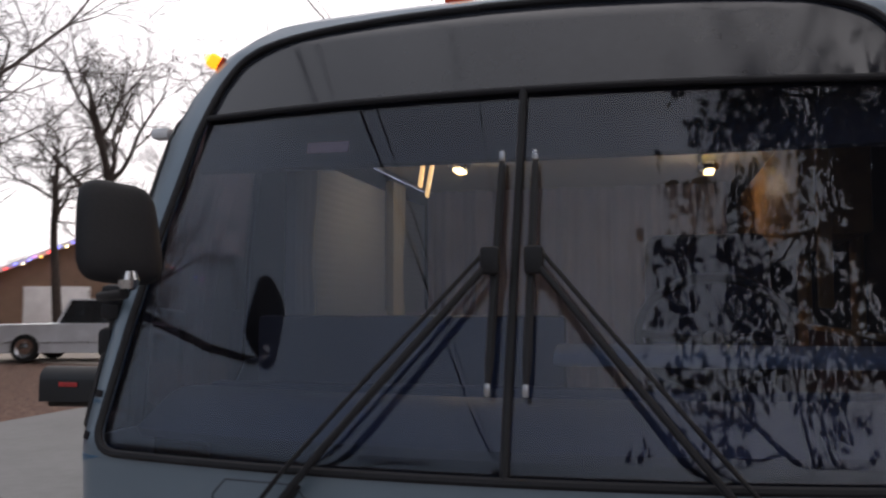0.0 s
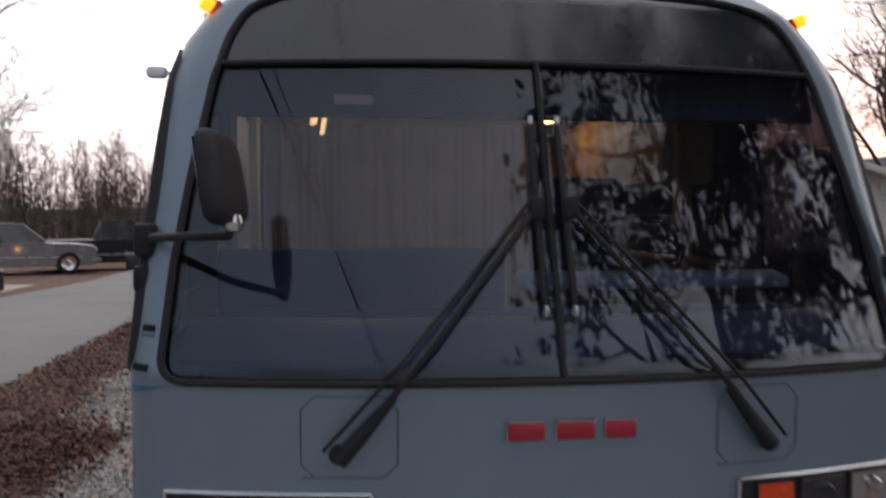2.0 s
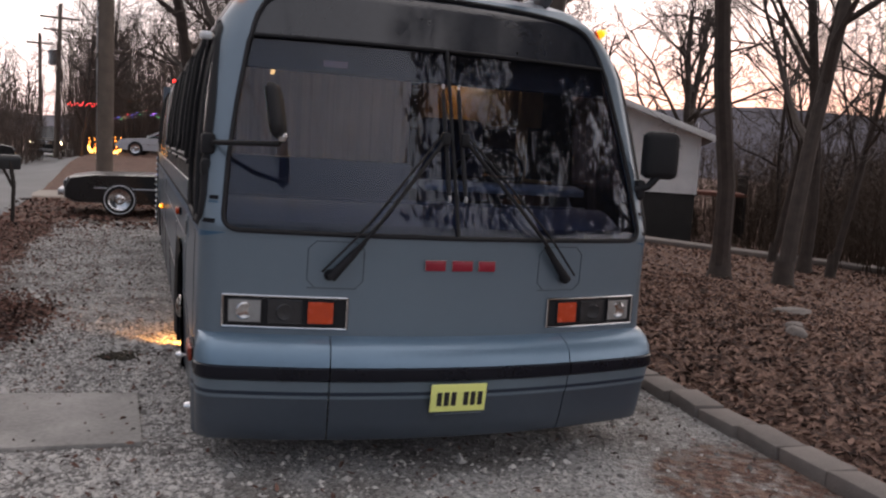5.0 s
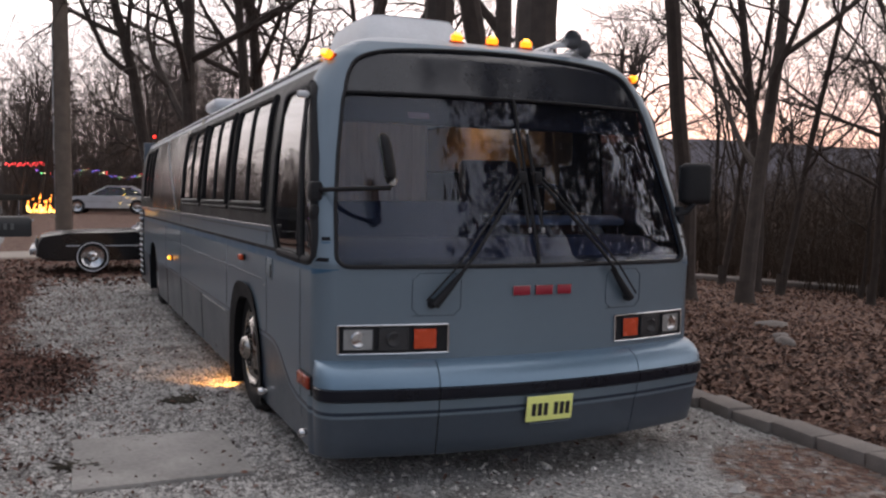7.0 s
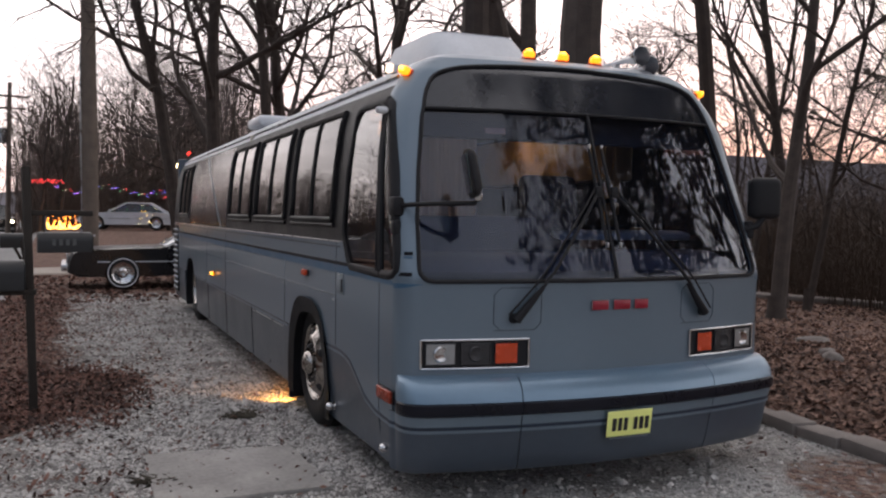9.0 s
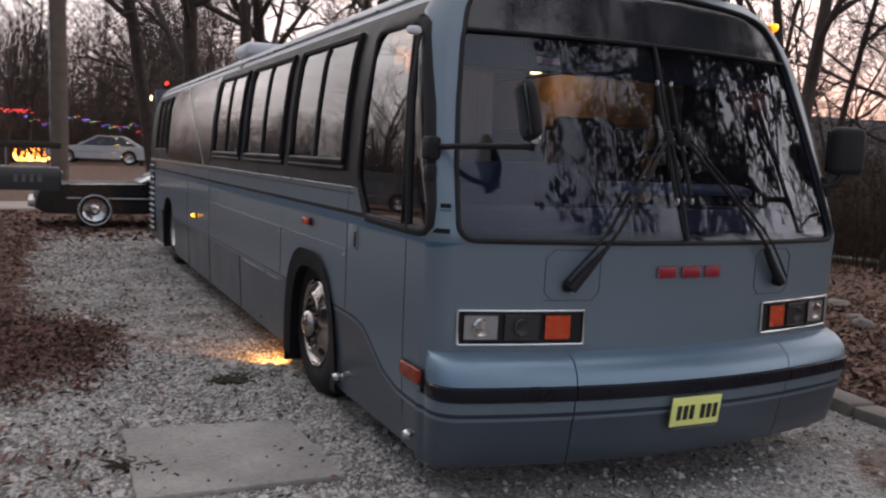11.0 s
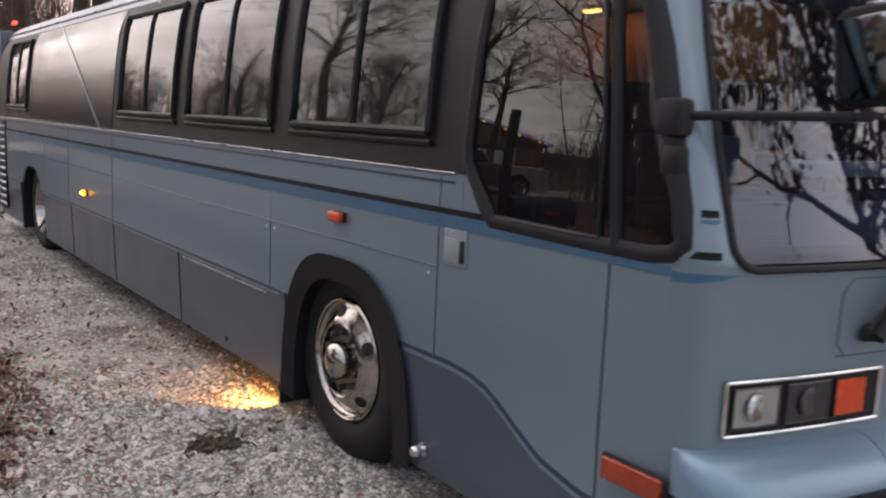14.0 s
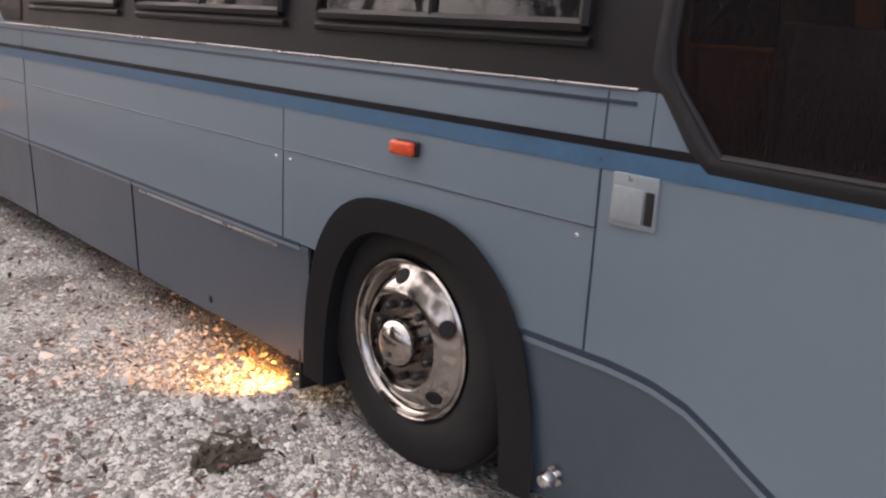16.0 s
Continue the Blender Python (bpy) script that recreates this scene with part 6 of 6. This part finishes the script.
# ---- vehicles ----
def car(label, x, y, turn, paint, length, wide_, belt, roof, cab, wheel_r, hood, lamps=None, category="car", group="", nose=0.62):
    """A parked vehicle along its x axis, nose at +x; cab: the (rear, front) foot of the cabin and its (rear, front) top."""
    t = thing("car", label, category, group=group)
    hl = length / 2
    low = 0.2 + wheel_r * 0.15
    prof = [(-hl, low + 0.12), (-hl + 0.06, belt - 0.16), (-hl + 0.3, belt - 0.02), (cab[0], belt), (cab[1], belt), (hl - 0.5, hood), (hl - 0.08, hood - 0.07), (hl, hood - 0.25), (hl, low + 0.1), (hl - 0.2, low), (-hl + 0.2, low)]
    cols = [(-1, 0.96, 0.0), (-0.93, 1.0, 1.0), (0.93, 1.0, 1.0), (1, 0.96, 0.0)]
    v, k = [], len(prof)
    for u, s, c in cols:
        v += [(px * (0.985 if c == 0 else 1), u * wide_ / 2, (pz - 0.6) * (0.95 if c == 0 else 1) + 0.6) for px, pz in prof]
    f = [(a * k + i, a * k + (i + 1) % k, (a + 1) * k + (i + 1) % k, (a + 1) * k + i) for a in range(3) for i in range(k)] + [tuple(range(k))[::-1], tuple(range(3 * k, 4 * k))]
    part("body", (v, f), paint, t)
    w0, w1 = wide_ / 2 * 0.9, wide_ / 2 * 0.74
    cv = [(cab[0], -w0, belt), (cab[1], -w0, belt), (cab[1], w0, belt), (cab[0], w0, belt), (cab[2], -w1, roof), (cab[3], -w1, roof), (cab[3], w1, roof), (cab[2], w1, roof)]
    part("window", (cv, [(0, 1, 5, 4), (1, 2, 6, 5), (2, 3, 7, 6), (3, 0, 4, 7)]), CAR_GLASS, t, "dark windows")
    part("roof", box(((cab[2] + cab[3]) / 2, 0, roof + 0.01), (cab[3] - cab[2] + 0.06, w1 * 2 + 0.04, 0.05), 0.02), paint, t)
    for a, b in ((0, 4), (1, 5), (2, 6), (3, 7)):
        part("pillar", tube([cv[a], cv[b]], 0.035, 6), paint, t)
    for sx in (-hl * 0.58, hl * nose):
        for sy in (-1, 1):
            wh = part("wheel", lathe([(wheel_r * 0.55, -0.09), (wheel_r * 0.95, -0.1), (wheel_r, -0.06), (wheel_r, 0.06), (wheel_r * 0.93, 0.1), (wheel_r * 0.66, 0.1)], 28, pose(sx, sy * (wide_ / 2 - 0.055), wheel_r, -90 * sy, 0, 0)), TYRE, t)
            part("rim", lathe([(0, 0.085), (wheel_r * 0.18, 0.09), (wheel_r * 0.3, 0.06), (wheel_r * 0.55, 0.07), (wheel_r * 0.68, 0.1)], 28, pose(sx, sy * (wide_ / 2 - 0.055), wheel_r, -90 * sy, 0, 0)), CHROME, wh, "bright wheel cover")
    part("front_bumper", box((hl + 0.05, 0, low + 0.2), (0.14, wide_ * 0.96, 0.14), 0.03), STEEL if paint is CAR_BLACK else paint, t)
    part("rear_bumper", box((-hl - 0.04, 0, low + 0.2), (0.12, wide_ * 0.96, 0.14), 0.03), STEEL if paint is CAR_BLACK else paint, t)
    part("grille", box((hl + 0.005, 0, hood - 0.22), (0.03, wide_ * 0.34, 0.2), 0.01), CHROME, t)
    for sy in (-1, 1):
        part("headlight", box((hl + 0.005, sy * wide_ * 0.36, hood - 0.2), (0.03, wide_ * 0.2, 0.13), 0.02), lamps or LAMP_GLASS, t)
        part("tail_light", box((-hl - 0.005, sy * wide_ * 0.38, belt - 0.25), (0.03, wide_ * 0.16, 0.12), 0.02), RED, t)
        part("side_mirror", box((cab[1] - 0.1, sy * (wide_ / 2 + 0.06), belt + 0.08), (0.08, 0.14, 0.1), 0.02), paint, t)
        part("body_trim", box((0, sy * (wide_ / 2 + 0.004), 0.56), (length * 0.8, 0.012, 0.03), 0.004), STEEL, t)
    t.matrix_world = pose(x, y, ground_z(x, y) + 0.02, 0, 0, turn)
    return t


sedan = car("long black vintage sedan parked behind the bus", -0.25, 15.6, 180, CAR_BLACK, 5.5, 1.98, 0.86, 1.30, (-2.0, 0.75, -1.5, 0.0), 0.335, 0.82, nose=0.62)
part("pale_panel", box((0.62, 0, 0.98), (0.5, 1.6, 0.03), 0.01, (0, 28, 0)), CAR_WHITE, sedan, "white panel over the lower windscreen")
part("wheel_trim", lathe([(0.278, 0.1), (0.284, 0.106), (0.298, 0.104), (0.304, 0.095)], 28, pose(2.75 * 0.62, 0.935, 0.335, -90, 0, 0)), CAR_WHITE, sedan, "white-wall tyre ring")
glow_warm = glow("warm headlight", (1.0, 0.78, 0.45), 18)
car("white sports coupe on a drive far beyond the bus", -0.3, 40.0, 170, CAR_WHITE, 4.4, 1.85, 0.85, 1.28, (-1.7, 0.9, -1.0, 0.1), 0.34, 0.8)
car("dark truck with lit headlights far up the road", -7.2, 56, -85, CAR_BLACK, 5.2, 2.0, 1.15, 1.85, (-1.0, 1.2, -0.7, 0.6), 0.4, 1.1, glow_warm, "truck")
car("white pickup with a red stripe across the road", -15.6, 20.2, 15, CAR_WHITE, 5.4, 1.95, 1.1, 1.75, (-0.7, 1.2, -0.4, 0.6), 0.4, 1.08, None, "truck")
car("dark boxy jeep across the road", -13.0, 22.3, -70, CAR_BLACK, 4.0, 1.75, 1.15, 1.8, (-1.8, 0.7, -1.7, 0.4), 0.4, 1.1, None, "car")
car("grey estate car parked by the far hedge", -10.9, 28.0, 20, CAR_GREY, 4.7, 1.85, 1.05, 1.65, (-2.1, 0.8, -1.9, 0.1), 0.36, 1.0)
car("dark pickup parked by the far hedge", -8.6, 30.5, 20, CAR_BLACK, 5.2, 1.95, 1.1, 1.75, (-0.6, 1.3, -0.3, 0.7), 0.4, 1.05, None, "truck")


# ---- houses ----
def house(label, x, y, turn, wide_, deep, base, wall, rise, skin, foot, over=0.45):
    """A gabled house; its gable end faces local -y."""
    t = thing("house", label, "house")
    hw = wide_ / 2
    def gable(yy, th):
        v = [(-hw, yy, base), (hw, yy, base), (hw, yy, base + wall), (0, yy, base + wall + rise), (-hw, yy, base + wall)]
        v += [(a, b + th, c) for a, b, c in v]
        return v, [(0, 1, 2, 3, 4), (9, 8, 7, 6, 5)] + [(i, (i + 1) % 5, 5 + (i + 1) % 5, 5 + i)[::-1] for i in range(5)]
    part("gable_wall", gable(0, 0.15), skin, t)
    part("gable_wall", gable(deep - 0.15, 0.15), skin, t)
    for s in (-1, 1):
        part("side_wall", box((s * (hw - 0.075), deep / 2, base + wall / 2), (0.15, deep - 0.31, wall), 0.0), skin, t)
        ln = math.hypot(hw + over, rise * (hw + over) / hw)
        part("roof_slope", box((s * (hw + over) / 2, deep / 2, base + wall + rise / 2 - rise * over / hw / 2 + 0.12), (ln, deep + 2 * over, 0.12), 0.02, (0, s * math.degrees(math.atan2(rise, hw)), 0)), ROOFING, t)
        part("barge_board", box((s * (hw + over) / 2, -over - 0.02, base + wall + rise / 2 - rise * over / hw / 2 + 0.10), (ln, 0.04, 0.2), 0.01, (0, s * math.degrees(math.atan2(rise, hw)), 0)), SIDING, t)
        part("barge_board", box((s * (hw + over) / 2, deep + over + 0.02, base + wall + rise / 2 - rise * over / hw / 2 + 0.10), (ln, 0.04, 0.2), 0.01, (0, s * math.degrees(math.atan2(rise, hw)), 0)), SIDING, t)
    part("foundation", box((0, deep / 2, base / 2 - 0.3), (wide_ - 0.1, deep - 0.1, base + 0.6), 0.02), foot, t, "dark basement wall")
    t.matrix_world = pose(x, y, ground_z(x, y), 0, 0, turn)
    return t


white = house("white gabled house on a dark basement among the trees", 13.6, 22.6, -33, 6.6, 9, 1.45, 1.95, 1.2, SIDING, FOUND)
for k in range(13):
    part("siding_batten", box((-3.2 + k * 0.53, -0.012, 2.7), (0.03, 0.02, 2.4), 0.004), SIDING, white)
deck = part("deck", box((4.2, 2.0, 1.5), (1.6, 3.0, 0.12), 0.02), mat("red-brown deck timber", (0.16, 0.06, 0.04), 0.8, 0.0, 0.2, 4), white, "red-brown timber deck")
for k in range(4):
    part("deck_post", box((4.95, 0.55 + k * 0.95, 1.1), (0.09, 0.09, 2.2), 0.01), POST, deck)
for z in (1.85, 2.1, 2.35):
    part("deck_rail", box((4.95, 2.0, z), (0.05, 3.0, 0.06), 0.01), POST, deck)
solo("walkway", box((14.5, 17.0, ground_z(14.5, 17) + 0.09), (13, 1.0, 0.14), 0.03, (0, 3.5, -25)), CONCRETE, "pale concrete path edge beyond the trees", "path")
h2 = house("tan gabled house with coloured lights along the roof", -23, 30.5, 38, 8, 10, 0.3, 2.5, 1.8, BRICK, FOUND)
h3 = house("low tan house wall across the road", -22, 40, 62, 9, 8, 0.3, 2.4, 1.5, BRICK, FOUND)
for hh in (h2, h3):
    part("garage_door", box((-1.5, -0.03, 1.35), (2.6, 0.06, 2.1), 0.02), SIDING, hh)
    part("window", box((2.2, -0.03, 1.7), (1.2, 0.06, 1.1), 0.02), CAR_GLASS, hh)

# ---- coloured lights in the distance ----
LIGHTS = [glow("red bulb", (1.0, 0.05, 0.05), 9), glow("amber bulb", (1.0, 0.5, 0.08), 9), glow("blue bulb", (0.12, 0.15, 1.0), 9), glow("violet bulb", (0.7, 0.2, 1.0), 9), glow("green bulb", (0.2, 1.0, 0.3), 7), glow("warm bulb", (1.0, 0.72, 0.35), 14)]


def light_string(pts, colours, size, step, label):
    s = thing("light_string", label, "string lights")
    part("cable", tube(pts, 0.01, 4), RUBBER, s)
    k = 0
    for a, b in zip(pts, pts[1:]):
        a, b = Vector(a), Vector(b)
        n = max(1, int((b - a).length / step))
        for i in range(n):
            p = a + (b - a) * (i + 0.5 + 0.3 * math.sin(k * 5.3)) / n + Vector((0, 0, 0.07 * math.sin(k * 2.1)))
            part("bulb", box(p, (size, size, size * 1.3), size * 0.3, seg=1), LIGHTS[colours[k % len(colours)]], s)
            k += 1
    return s


m2 = h2.matrix_world
light_string([m2 @ Vector(p) for p in ((-4.4, -0.6, 2.65), (0, -0.6, 4.65), (4.4, -0.6, 2.65))], [2, 3, 1, 0, 2, 5], 0.055, 0.3, "coloured bulbs along a gable")
g = ground_z(-3, 36)
light_string([(-4.9, 41, g + 2.3), (-3.2, 41, g + 2.35)], [0], 0.032, 0.09, "red bulbs on a far porch")
light_string([(-3.6, 38, g + 2.0), (-2.6, 38, g + 1.7), (-1.4, 38, g + 2.1), (0.2, 38.5, g + 1.7), (1.5, 39, g + 2.0)], [3, 2, 4, 5, 0, 2], 0.022, 0.14, "coloured bulbs strung between far trees")
light_string([(0.8, 36, g + 1.55), (1.3, 36, g + 1.45), (1.9, 36, g + 1.5)], [0], 0.018, 0.12, "red bulbs round a far shrub")
light_string([(-0.2, 35.5, g + 0.3), (0.0, 35.5, g + 1.2), (0.25, 35.5, g + 0.4), (0.5, 35.5, g + 1.1)], [5, 1], 0.02, 0.17, "warm bulbs on a far lawn figure")
rf = random.Random(2)
FLAME = [glow("yellow flame bulb", (1.0, 0.55, 0.12), 5), glow("orange flame bulb", (1.0, 0.3, 0.04), 4)]
flames = thing("lawn_lights", "flame-shaped heap of warm lawn lights far off", "string lights")
for k in range(150):
    u = rf.random()
    tongue = 0.5 + 0.5 * math.sin(u * 21 + 1.3 * math.sin(u * 9))
    q = rf.random() ** 1.5
    part("bulb", box((-4.05 + 1.55 * u + 0.12 * q * math.sin(u * 40), 42 + rf.gauss(0, 0.1), ground_z(-3.5, 42) + 0.06 + (0.25 + 0.65 * tongue) * q), (0.045, 0.04, 0.085), 0.015, seg=1), FLAME[0 if q < 0.45 else 1], flames)
lamp = pole(2.0, 42, 3.2, 0.05, [], "far yard lamp post")
part("globe", lathe([(0, -0.14), (0.1, -0.1), (0.14, 0), (0.1, 0.1), (0, 0.14)], 12, pose(0, 0, 3.3)), LIGHTS[5], lamp)
